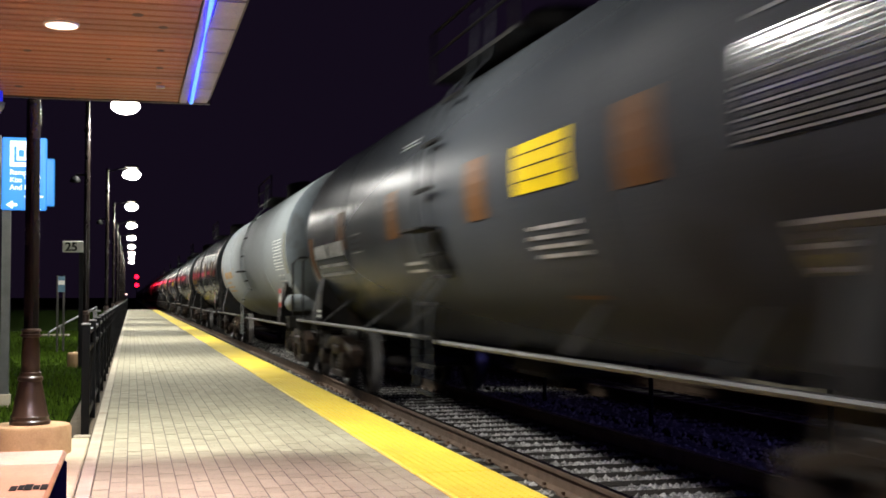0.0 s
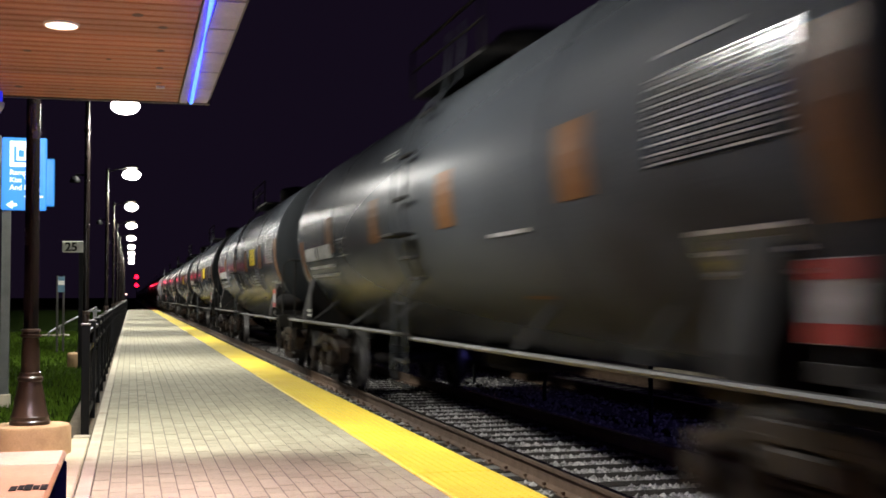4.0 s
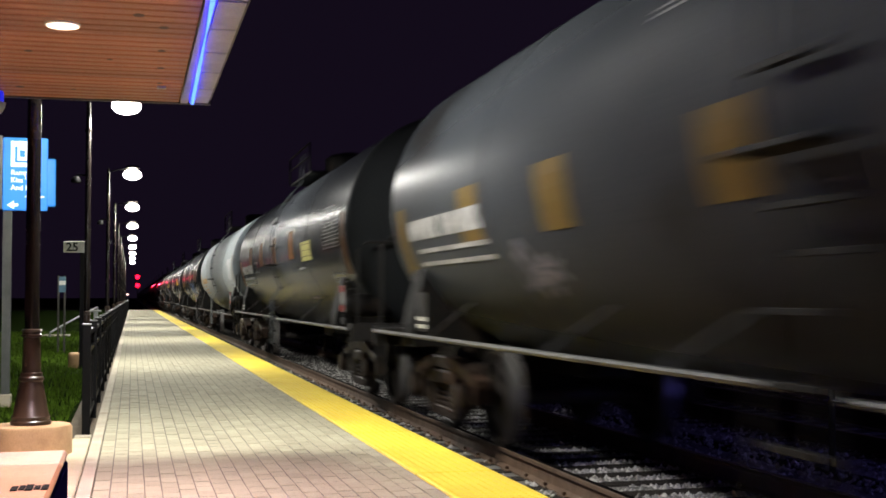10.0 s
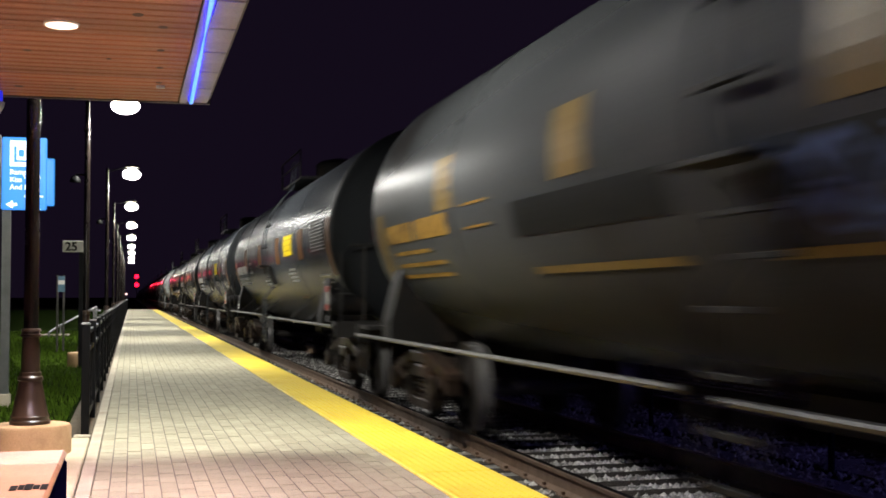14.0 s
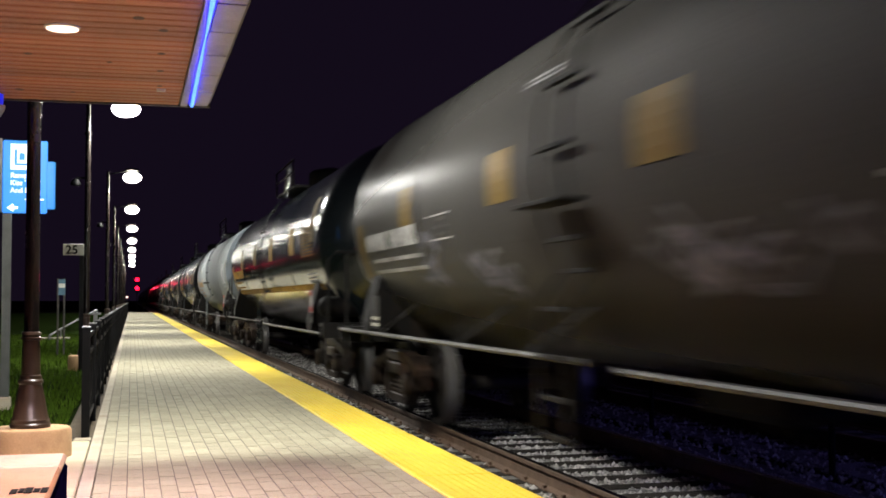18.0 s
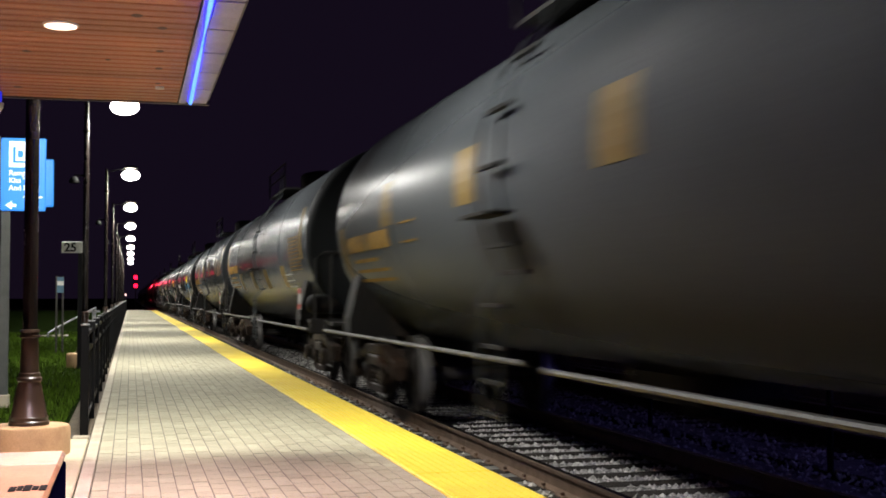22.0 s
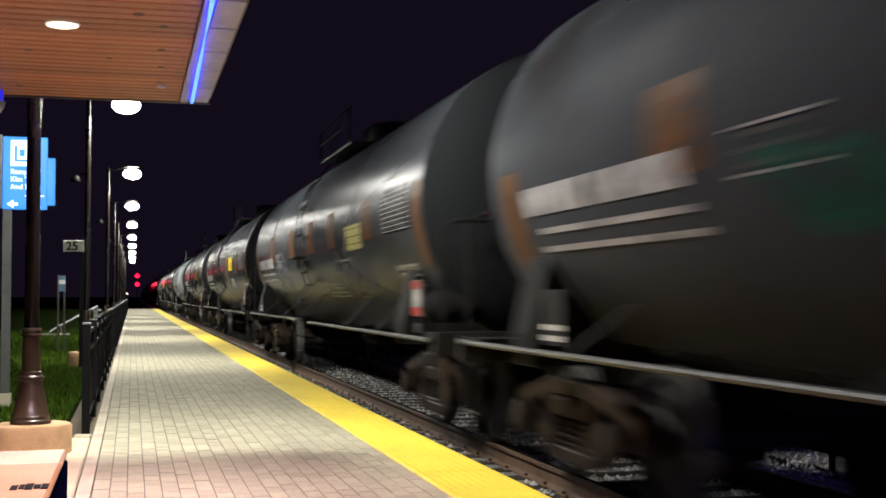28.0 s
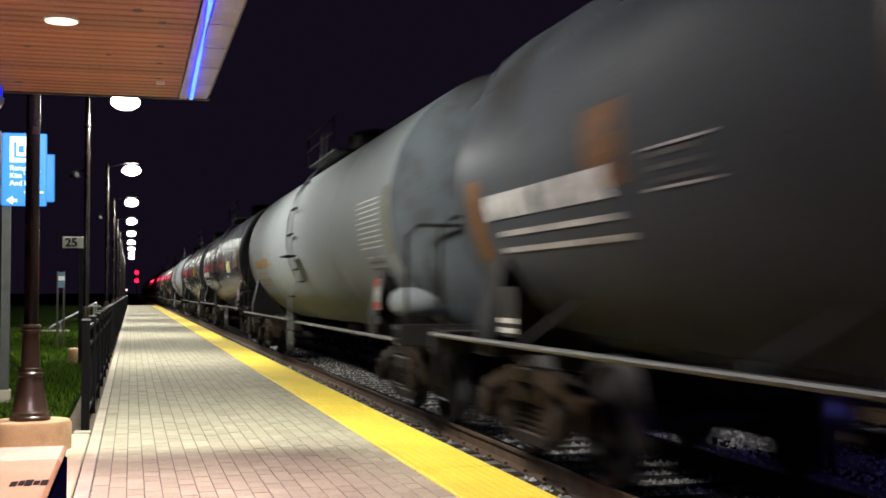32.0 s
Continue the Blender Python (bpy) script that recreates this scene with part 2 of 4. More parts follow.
M["m_orange"] = mat("orange_stencil_paint", (0.24, 0.14, 0.026), 0.6, spec=0.02, scale=9, amount=0.9, dark=(0.075, 0.045, 0.014), bump=0.02)
M["m_ghost"] = mat("washed_out_ochre_paint", (0.155, 0.152, 0.118), 0.7, spec=0.02, scale=5, amount=0.8, bump=0.02)
M["m_faded"] = mat("faded_orange_paint", (0.27, 0.175, 0.085), 0.7, spec=0.02, scale=5, amount=0.8, bump=0.02)
M["patch"] = mat("amber_reflector", (0.095, 0.045, 0.017), 0.4, spec=0.025, scale=6, amount=0.4, bump=0.02)
M["patch_y"] = mat("ochre_reflector", (0.12, 0.082, 0.026), 0.4, spec=0.025, scale=6, amount=0.4, bump=0.02)
M["panel_y"] = mat("yellow_panel", (0.58, 0.43, 0.006), 0.5, spec=0.02, scale=6, amount=0.3, bump=0.02)
M["panel_p"] = mat("pale_panel", (0.45, 0.42, 0.16), 0.5, spec=0.02, scale=6, amount=0.3, bump=0.02)
M["panel_d"] = mat("black_patch_paint", (0.003, 0.003, 0.0032), 0.6, spec=0.06, scale=6, bump=0.02)
M["red"] = mat("red_plate", (0.28, 0.035, 0.028), 0.5, spec=0.1, scale=6, bump=0.02)
M["g_white"] = mat("pale_spray_paint", (0.13, 0.13, 0.145), 0.6, spec=0.02, scale=3, amount=0.8, bump=0.02)
M["g_sky"] = mat("sky_blue_spray_paint", (0.04, 0.13, 0.22), 0.6, spec=0.02, scale=3, amount=0.8, bump=0.02)
M["g_ochre"] = mat("ochre_spray_paint", (0.13, 0.11, 0.04), 0.6, spec=0.02, scale=3, amount=0.8, bump=0.02)
M["g_green"] = mat("green_spray_paint", (0.018, 0.085, 0.06), 0.6, spec=0.02, scale=3, amount=0.8, bump=0.02)
M["g_blue"] = mat("blue_spray_paint", (0.08, 0.12, 0.24), 0.6, spec=0.02, scale=3, amount=0.8, bump=0.02)

# ---- mesh helpers ----


def finish(name, bm, material, smooth=False):
    me = bpy.data.meshes.new(name)
    bm.normal_update()
    bm.to_mesh(me)
    bm.free()
    me.materials.append(M[material])
    if smooth:
        me.shade_smooth()
        me.set_sharp_from_angle(angle=radians(40))
    return me


def part(name, bm, material, parent, label="", smooth=False):
    ob = new(name, finish(name, bm, material, smooth))
    ob.parent = parent
    if label:
        tagged(ob, label)
    return ob


def thing(name, bm, material, label, category, group="", kind="", smooth=False, at=None):
    ob = new(name, finish(name, bm, material, smooth))
    if at is not None:
        ob.matrix_basis = at
    return tagged(ob, label, category, group, kind)


def share(name, ob, parent, m):
    """Another piece on the same mesh."""
    o = new(name, ob.data)
    o.parent = parent
    o.matrix_basis = m
    return o


def box(x0, x1, y0, y1, z0, z1, bevel=0.0, bm=None):
    bm = bm or bmesh.new()
    vs = [bm.verts.new((x, y, z)) for x in (x0, x1) for y in (y0, y1) for z in (z0, z1)]
    fs = [bm.faces.new([vs[i] for i in f]) for f in ((0, 1, 3, 2), (4, 6, 7, 5), (0, 4, 5, 1), (2, 3, 7, 6), (0, 2, 6, 4), (1, 5, 7, 3))]
    if bevel:
        es = {e for f in fs for e in f.edges}
        bmesh.ops.bevel(bm, geom=list(es), offset=bevel, segments=1, affect="EDGES", profile=0.7)
    return bm


def tube(points, r, seg=8, bm=None, cap=True):
    """A round bar through the points; its radius may be a list."""
    bm = bm or bmesh.new()
    pts = [Vector(p) for p in points]
    rings = []
    for i, p in enumerate(pts):
        d = (pts[min(i + 1, len(pts) - 1)] - pts[max(i - 1, 0)]).normalized()
        a = d.cross(Vector((0, 0, 1)) if abs(d.z) < 0.9 else Vector((1, 0, 0))).normalized()
        b = d.cross(a)
        rad = r[i] if isinstance(r, (list, tuple)) else r
        rings.append([bm.verts.new(p + rad * (math.cos(t) * a + math.sin(t) * b)) for t in (2 * math.pi * k / seg for k in range(seg))])
    for q, w in zip(rings, rings[1:]):
        for k in range(seg):
            bm.faces.new((q[k], w[k], w[(k + 1) % seg], q[(k + 1) % seg]))
    if cap:
        bm.faces.new(rings[0])
        bm.faces.new(rings[-1][::-1])
    return bm


def lathe(profile, seg=32, axis="z", bm=None):
    """Turned shape from (radius, height) pairs."""
    bm = bm or bmesh.new()
    rings = []
    for r, h in profile:
        ring = []
        for k in range(seg):
            c, s = math.cos(2 * math.pi * k / seg) * r, math.sin(2 * math.pi * k / seg) * r
            ring.append(bm.verts.new((c, s, h) if axis == "z" else (c, h, s) if axis == "y" else (h, c, s)))
        rings.append(ring)
    for q, w in zip(rings, rings[1:]):
        for k in range(seg):
            bm.faces.new((q[k], q[(k + 1) % seg], w[(k + 1) % seg], w[k]))
    bm.faces.new(rings[0][::-1])
    bm.faces.new(rings[-1])
    bmesh.ops.recalc_face_normals(bm, faces=bm.faces)
    return bm


def many_boxes(name, boxes, material, top_only=False, inset=0.004):
    """Many small blocks in one mesh: (x0, x1, y0, y1, z0, z1) each, with a chamfered top."""
    b = np.array(boxes, float)
    n = len(b)
    v = np.zeros((n, 12, 3))
    for i, (ix, iy) in enumerate(((0, 2), (1, 2), (1, 3), (0, 3))):
        sx, sy = (1 if ix == 0 else -1) * inset, (1 if iy == 2 else -1) * inset
        v[:, i] = np.stack([b[:, ix], b[:, iy], b[:, 4]], 1)
        v[:, 4 + i] = np.stack([b[:, ix], b[:, iy], b[:, 5] - inset], 1)
        v[:, 8 + i] = np.stack([b[:, ix] + sx, b[:, iy] + sy, b[:, 5]], 1)
    f = []
    for k in (0, 4):
        f += [[k + i, k + (i + 1) % 4, k + 4 + (i + 1) % 4, k + 4 + i] for i in range(4)]
    f.append([8, 9, 10, 11])
    f = np.array(f)
    faces = (f[None] + 12 * np.arange(n)[:, None, None]).reshape(-1, 4)
    me = bpy.data.meshes.new(name)
    me.from_pydata(v.reshape(-1, 3).tolist(), [], faces.tolist())
    me.materials.append(M[material])
    return me


def writing(text, size, material, parent, m, name="lettering", bold=0.0):
    cu = bpy.data.curves.new(name, "FONT")
    cu.body, cu.size, cu.extrude, cu.offset = text, size, 0.002, bold
    tmp = bpy.data.objects.new(name, cu)
    scene.collection.objects.link(tmp)
    me = bpy.data.meshes.new_from_object(tmp.evaluated_get(bpy.context.evaluated_depsgraph_get()))
    bpy.data.objects.remove(tmp)
    me.materials.clear()
    me.materials.append(M[material])
    ob = new(name, me)
    ob.parent = parent
    ob.matrix_basis = m
    return ob

# ---- the ground, the platform and the tracks ----
RAIL = -0.214       # top of rail
TRACK = 4.08        # centre of the near track
LAWN = -0.05
rng = random.Random(7)

bm = bmesh.new()
prof = [(-2500, LAWN - 0.3), (-60, LAWN - 0.1), (-12, LAWN), (-0.42, LAWN), (-0.40, -0.46), (2.3, -0.50), (2.9, -0.40), (9.6, -0.42), (11.5, -0.75), (60, -0.8), (2500, -0.8)]
ys = [-2500, -450, -60, -20, 0, 20, 60, 118, 130, 400, 900, 2500]
grid = [[bm.verts.new((x, y, z)) for x, z in prof] for y in ys]
for q, w in zip(grid, grid[1:]):
    for k in range(len(prof) - 1):
        bm.faces.new((q[k], q[k + 1], w[k + 1], w[k]))
thing("ground", bm, "earth", "dark earth and ballast ground running to the horizon", "ground", kind="structure")
thing("lawn", box(-12, -0.55, -30, 118, LAWN - 0.3, LAWN + 0.006), "grass_ground", "mown green lawn beside the platform at night", "lawn", kind="structure")

platform = thing("platform", box(-0.315, 2.30, -40, 118, -0.60, -0.045), "concrete", "low concrete station platform with paver surface", "platform", kind="structure")
part("paver_bed", box(-0.22, 1.81, -39.9, 117.9, -0.044, -0.0045), "grout", platform)
b = box(-0.314, -0.226, -40, 118, -0.043, 0.0, 0.006)
part("edge_border", b, "concrete", platform, "pale concrete edging strip")
slab = thing("concrete_slab", box(-3.2, -0.325, -6, 10.45, -0.30, -0.004, 0.012), "pale_slab", "pale concrete pad under the canopy beside the platform", "pavement", kind="structure")
thing("platform_step", box(-0.46, -0.322, 10.46, 10.62, -0.2, 0.008, 0.01), "concrete", "short raised concrete lip at the end of the pad", "kerb", kind="structure")

thing("soil_strip", box(-0.56, -0.318, 10.63, 118, -0.5, -0.022, 0.01), "soil", "strip of bare brown soil under the fence", "soil", kind="structure")

# pavers: 0.1 x 0.2 m, joints running along the platform
COLS = 20
PW = (1.812 + 0.222) / COLS


def paver_rect(c, r):
    y0 = 3.2 + r * 0.2 + (0.1 if c % 2 else 0.0)
    x0 = -0.222 + c * PW
    z = -0.002 + rng.uniform(-0.002, 0.002)
    return (x0 + 0.0026, x0 + PW - 0.0026, y0 + 0.0065, y0 + 0.1935, -0.03, z)


one = many_boxes("paver", [(-PW / 2 + 0.0026, PW / 2 - 0.0026, -0.0935, 0.0935, -0.028, 0.0)], "paver", inset=0.002)
far = []
for r in range(-220, 572):
    for c in range(COLS):
        q = paver_rect(c, r)
        if 0 <= r < 15:
            o = new("paver", one)
            o.parent = platform
            o.matrix_basis = pose((q[0] + q[1]) / 2, (q[2] + q[3]) / 2, q[5], rng.uniform(-0.4, 0.4), rng.uniform(-0.5, 0.5), rng.uniform(-0.3, 0.3))
        else:
            far.append(q)
o = new("paver_field", many_boxes("paver_field", far, "paver", inset=0.002))
o.parent = platform
tagged(o, kind="stuff")

# yellow warning strip: panels 2.43 m long with domes
YL, YR = 1.818, 2.352
PANEL = 2.43
first = 7.75 - 2 * PANEL
strip = box(YL + 0.003, YR, 0.014, PANEL - 0.014, -0.06, 0.004, 0.004)
base = None
for i in range(-8, 46):
    y = first + i * PANEL
    if y > 116:
        break
    if base is None:
        base = part("warning_panel", strip, "yellow", platform, "yellow tactile warning panel")
        base.matrix_basis = pose(0, y, 0)
    else:
        tagged(share("warning_panel", base, platform, pose(0, y, 0)), "yellow tactile warning panel")
dj = part("panel_joint", box(YL + 0.004, YR - 0.002, -0.013, 0.013, -0.03, -0.006), "joint", platform)
dj.matrix_basis = pose(0, first + PANEL, 0)
for i in range(0, 12):
    if i != 1:
        share("panel_joint", dj, platform, pose(0, first + i * PANEL, 0))
verts, faces = [], []
for iy in range(0, 260):
    for ix in range(9):
        cx, cy = YL + 0.035 + ix * 0.058, 3.0 + iy * 0.058
        k = len(verts)
        for rad, z in ((0.012, 0.0035), (0.007, 0.0085)):
            verts += [(cx + rad * math.cos(a), cy + rad * math.sin(a), z) for a in (math.pi / 4 + j * math.pi / 2 for j in range(4))]
        faces += [[k + j, k + (j + 1) % 4, k + 4 + (j + 1) % 4, k + 4 + j] for j in range(4)] + [[k + 4, k + 5, k + 6, k + 7]]
me = bpy.data.meshes.new("domes")
me.from_pydata(verts, [], faces)
me.materials.append(M["yellow"])
o = new("domes", me)
o.parent = platform
tagged(o, kind="stuff")


def rail_profile(bm, x, y0, y1, top):
    sec = [(-0.068, -0.17), (0.068, -0.17), (0.068, -0.158), (0.012, -0.14), (0.010, -0.045), (0.036, -0.034), (0.036, -0.006), (0.028, 0.0), (-0.028, 0.0), (-0.036, -0.006), (-0.036, -0.034), (-0.010, -0.045), (-0.012, -0.14), (-0.068, -0.158)]
    a = [bm.verts.new((x + u, y0, top + w)) for u, w in sec]
    b = [bm.verts.new((x + u, y1, top + w)) for u, w in sec]
    n = len(sec)
    for k in range(n):
        bm.faces.new((a[k], a[(k + 1) % n], b[(k + 1) % n], b[k]))


def track(xc, label, fine):
    t = thing("railway_track", box(xc - 1.7, xc + 1.7, -450, 900, RAIL - 0.6, RAIL - 0.175), "ballast_bed", label, "track", kind="structure")
    for s in (-1, 1):
        b = bmesh.new()
        rail_profile(b, xc + s * 0.754, -450, 900, RAIL)
        bmesh.ops.recalc_face_normals(b, faces=b.faces)
        part("rail", b, "rust_rail", t, "rusty steel rail with a worn shiny head")
        part("rail_head", box(xc + s * 0.754 - 0.024, xc + s * 0.754 + 0.024, -450, 900, RAIL - 0.004, RAIL + 0.002), "rail_top", t)
    tie = None
    for i in range(-10, 170):
        y = 4.0 + i * 0.483
        m = pose(xc + rng.uniform(-0.03, 0.03), y, RAIL - 0.175, 0, 0, rng.uniform(-0.7, 0.7))
        if tie is None:
            tie = part("tie", box(-1.29, 1.29, -0.115, 0.115, -0.16, 0.008, 0.008), "tie", t)
            tie.matrix_basis = m
        else:
            share("tie", tie, t, m)
        if fine and 0 <= i < 40:
            for s in (-1, 1):
                b = box(s * 0.754 - 0.10, s * 0.754 + 0.10, -0.09, 0.09, 0.008, 0.02, 0.003)
                box(s * 0.754 - 0.085, s * 0.754 - 0.06, -0.02, 0.02, 0.02, 0.045, 0, b)
                box(s * 0.754 + 0.06, s * 0.754 + 0.085, -0.02, 0.02, 0.02, 0.045, 0, b)
                k = part("tie_plate", b, "rust_rail", t)
                k.matrix_basis = m
    return t


near_track = track(TRACK, "near railway track on timber ties in pale crushed stone", True)
track(7.85, "second railway track in dark crushed stone", False)

# loose crushed stone
verts, faces = [], []
octa = [(1, 0, 0), (-1, 0, 0), (0, 1, 0), (0, -1, 0), (0, 0, 1), (0, 0, -1)]
ofac = [(0, 2, 4), (2, 1, 4), (1, 3, 4), (3, 0, 4), (2, 0, 5), (1, 2, 5), (3, 1, 5), (0, 3, 5)]


def stone(x, y, z, r):
    k = len(verts)
    ang = rng.uniform(0, 6.28)
    ca, sa = math.cos(ang), math.sin(ang)
    sx, sy, sz = (r * rng.uniform(0.6, 1.25) for _ in range(3))
    for u, v, w in octa:
        u, v = u * sx + w * 0.4 * sx, v * sy + u * 0.3 * sy
        verts.append((x + u * ca - v * sa, y + u * sa + v * ca, z + w * sz))
    faces.extend([[k + i for i in f] for f in ofac])


for i in range(0, 75):
    y = 4.0 + i * 0.483 + 0.2415
    for _ in range(230 if i < 26 else 90):
        stone(TRACK + rng.uniform(-0.70, 0.70), y + rng.uniform(-0.125, 0.125), RAIL - 0.205 + rng.uniform(0.004, 0.036), rng.uniform(0.018, 0.032))
for _ in range(6500):
    y = 4 + 26 * rng.random() ** 1.5
    x = rng.uniform(2.36, 3.24) if rng.random() < 0.16 else rng.uniform(4.95, 7.0)
    stone(x, y, RAIL - 0.185 + rng.uniform(-0.01, 0.03), rng.uniform(0.018, 0.036))
me = bpy.data.meshes.new("crushed_stone")
me.from_pydata(verts, [], faces)
me.materials.append(M["ballast"])
tagged(new("crushed_stone", me), "grey crushed stone lying between ties and rails", "gravel", kind="stuff")

# grass
verts, faces = [], []
for _ in range(30000):
    y = 9.8 + 34 * rng.random() ** 1.6
    x = -0.6 - rng.random() * min(1.5 + y * 0.07, 4.5)
    if x > -1.1 and abs((y - 9.53 + 6.1) % 12.2 - 6.1) < 0.36:
        continue
    if y < 10.5 and x > -3.3:
        continue
    h = rng.uniform(0.03, 0.085)
    a = rng.uniform(0, 6.28)
    w = rng.uniform(0.004, 0.008) * (1 + y * 0.03)
    k = len(verts)
    dx, dy = w * math.cos(a), w * math.sin(a)
    bx, by = rng.uniform(-0.03, 0.03), rng.uniform(-0.03, 0.03)
    verts += [(x - dx, y - dy, LAWN), (x + dx, y + dy, LAWN), (x + bx * 0.5 + dx * 0.6, y + by * 0.5 + dy * 0.6, LAWN + h * 0.6), (x + bx, y + by, LAWN + h)]
    faces += [[k, k + 1, k + 2], [k, k + 2, k + 3]]
me = bpy.data.meshes.new("grass")
me.from_pydata(verts, [], faces)
me.materials.append(M["grass"])
tagged(new("grass", me), "short green grass blades on the lawn", "grass", kind="stuff")

# ---- lamp posts ----


def lamp_post(y, aside, label):
    root = new("platform_lamp")
    root.matrix_basis = pose(-0.73 + aside, y, 0)
    tagged(root, label, "lamp post", "row of platform lamps")
    part("plinth", lathe([(0.30, -0.3), (0.30, 0.19), (0.285, 0.21), (0.0, 0.215)], 28), "sandstone", root, "round tan concrete plinth", True)
    part("base", lathe([(0.148, 0.215), (0.148, 0.24), (0.138, 0.25), (0.14, 0.275), (0.13, 0.285), (0.106, 0.42), (0.09, 0.50), (0.082, 0.535), (0.092, 0.545), (0.092, 0.565), (0.080, 0.575), (0.080, 0.60), (0.070, 0.605), (0.064, 0.80), (0.060, 0.865), (0.076, 0.87), (0.076, 0.885), (0.066, 0.89), (0.066, 0.905), (0.074, 0.91), (0.07, 0.925), (0.05, 0.93)], 24), "bronze", root, "turned bronze-painted base", True)
    part("shaft", tube([(0, 0, 0.9), (0, 0, 3.3), (0, 0, 4.68)], [0.054, 0.05, 0.042], 14), "dark_bronze", root, smooth=True)
    part("joint_ring", lathe([(0.055, 4.05), (0.062, 4.06), (0.062, 4.10), (0.05, 4.11)], 14), "dark_bronze", root, smooth=True)
    dx = LAMP_X + 0.73
    part("arm", tube([(0, 0, 4.60), (dx * 0.5, 0, 4.68), (dx, 0, 4.74)], 0.016, 8), "black_paint", root)
    part("lamp_hood", lathe([(0.05, 4.80), (0.16, 4.78), (0.20, 4.73), (0.20, 4.715), (0.15, 4.71)], 28), "pole", root, smooth=True).matrix_basis = pose(dx, 0, 0)
    # drawn as a full, wide bowl: the lamp's glare is in its shape
    bowl = [(0.25 * math.cos(a), LAMP_Z - 0.01 + 0.145 * math.sin(a)) for a in (math.pi * (k / 12 - 0.5) for k in range(1, 12))]
    part("lamp_lens", lathe(bowl[::-1], 28), "lens", root, "glowing white glass bowl", True).matrix_basis = pose(dx, 0, 0)
    part("speaker", lathe([(0.03, 3.28), (0.06, 3.26), (0.09, 3.20), (0.09, 3.165), (0.07, 3.16), (0.065, 3.18)], 20), "black_paint", root, "black dome on a short bracket", True).matrix_basis = pose(-0.20, 0, 0)
    part("bracket", box(-0.20, 0, -0.015, 0.015, 3.28, 3.31), "black_paint", root)
    return root


for y, aside in zip(LAMP_ROW, LAMP_ASIDE):
    lamp_post(y, aside, "tall bronze platform lamp on a concrete plinth, lit")

# ---- fence ----
FX = -0.37
FENCE0, BAY = 10.62, 1.76
post = None
fence_end = 117
panel = None
i = 0
while FENCE0 + i * BAY < fence_end:
    y = FENCE0 + i * BAY
    if panel is None:
        panel = new("fence_panel")
        tagged(panel, "black painted steel platform fence panel with pickets", "fence", "platform fence")
        part("post", box(-0.034, 0.034, -0.034, 0.034, -0.05, 0.93, 0.004), "black_paint", panel)
        part("post_cap", box(-0.038, 0.038, -0.038, 0.038, 0.932, 0.945, 0.003), "galv", panel)
        for z in (0.855, 0.70, 0.13):
            part("rail_bar", box(-0.016, 0.016, 0.036, BAY - 0.036, z - 0.02, z + 0.02, 0.003), "black_paint", panel)
        b = box(-0.008, 0.008, -0.008, 0.008, 0.152, 0.678)
        pk = part("picket", b, "black_paint", panel)
        pk.matrix_basis = pose(0, 0.14, 0)
        for k in range(1, 13):
            share("picket", pk, panel, pose(0, 0.14 + k * 0.123, 0))
        panel.matrix_basis = pose(FX, y, 0)
    else:
        copy_thing(panel, pose(FX, y, 0))
    i += 1

# ---- canopy ----
CZ, CY = 2.65, 9.30
canopy = thing("canopy_ceiling", box(-4.2, 0.40, -8.0, CY + 0.02, CZ + 0.03, CZ + 0.09), "dark_trim", "station canopy roof over a cedar plank soffit", "canopy", kind="structure")
plank = None
k = 0
PLK = 0.135
while CY - k * PLK > -7.9:
    y1 = CY - k * PLK
    if plank is None:
        plank = part("plank", box(-4.15, 0.335, -PLK + 0.008, -0.008, CZ, CZ + 0.026, 0.010), "wood", canopy, "orange cedar soffit plank")
        plank.matrix_basis = pose(0, y1, 0)
    else:
        share("plank", plank, canopy, pose(0, y1, rng.uniform(-0.0012, 0.0012)))
    k += 1
part("end_trim", box(-4.2, 0.57, CY + 0.022, CY + 0.06, CZ - 0.004, CZ + 0.09), "dark_trim", canopy)
part("edge_trim", box(0.339, 0.398, -8, CY, CZ - 0.004, CZ + 0.06, 0.003), "trim", canopy, "grey metal trim along the planks")
part("roof_deck", box(-4.2, 0.58, -8, CY + 0.06, CZ + 0.092, CZ + 0.12), "dark_trim", canopy)
gp = None
for k in range(26):
    y1 = 9.31 - k * 0.655
    if gp is None:
        gp = part("gutter_panel", box(0.403, 0.55, -0.625, 0, CZ + 0.002, CZ + 0.03, 0.003), "trim", canopy, "grey underside panel of the canopy edge")
        gp.matrix_basis = pose(0, y1, 0)
    else:
        share("gutter_panel", gp, canopy, pose(0, y1, 0))
part("fascia", box(0.552, 0.572, -8, CY + 0.02, CZ + 0.03, CZ + 0.09, 0.003), "dark_trim", canopy)
led_way = [(0.425 - 0.0159 * (CY - y), y) for y in (0.0, 3.0, 5.9, 6.75, 7.6, 9.16)]
part("led_strip", tube([(x, y, CZ - 0.008) for x, y in led_way], [0.02, 0.02, 0.022, 0.007, 0.015, 0.017], 8), "led", canopy, "glowing blue light strip")
part("led_core", tube([(x, y, CZ - 0.022) for x, y in led_way], [0.013, 0.013, 0.014, 0.004, 0.011, 0.013], 8), "led_core", canopy, "bright core of the blue light strip")
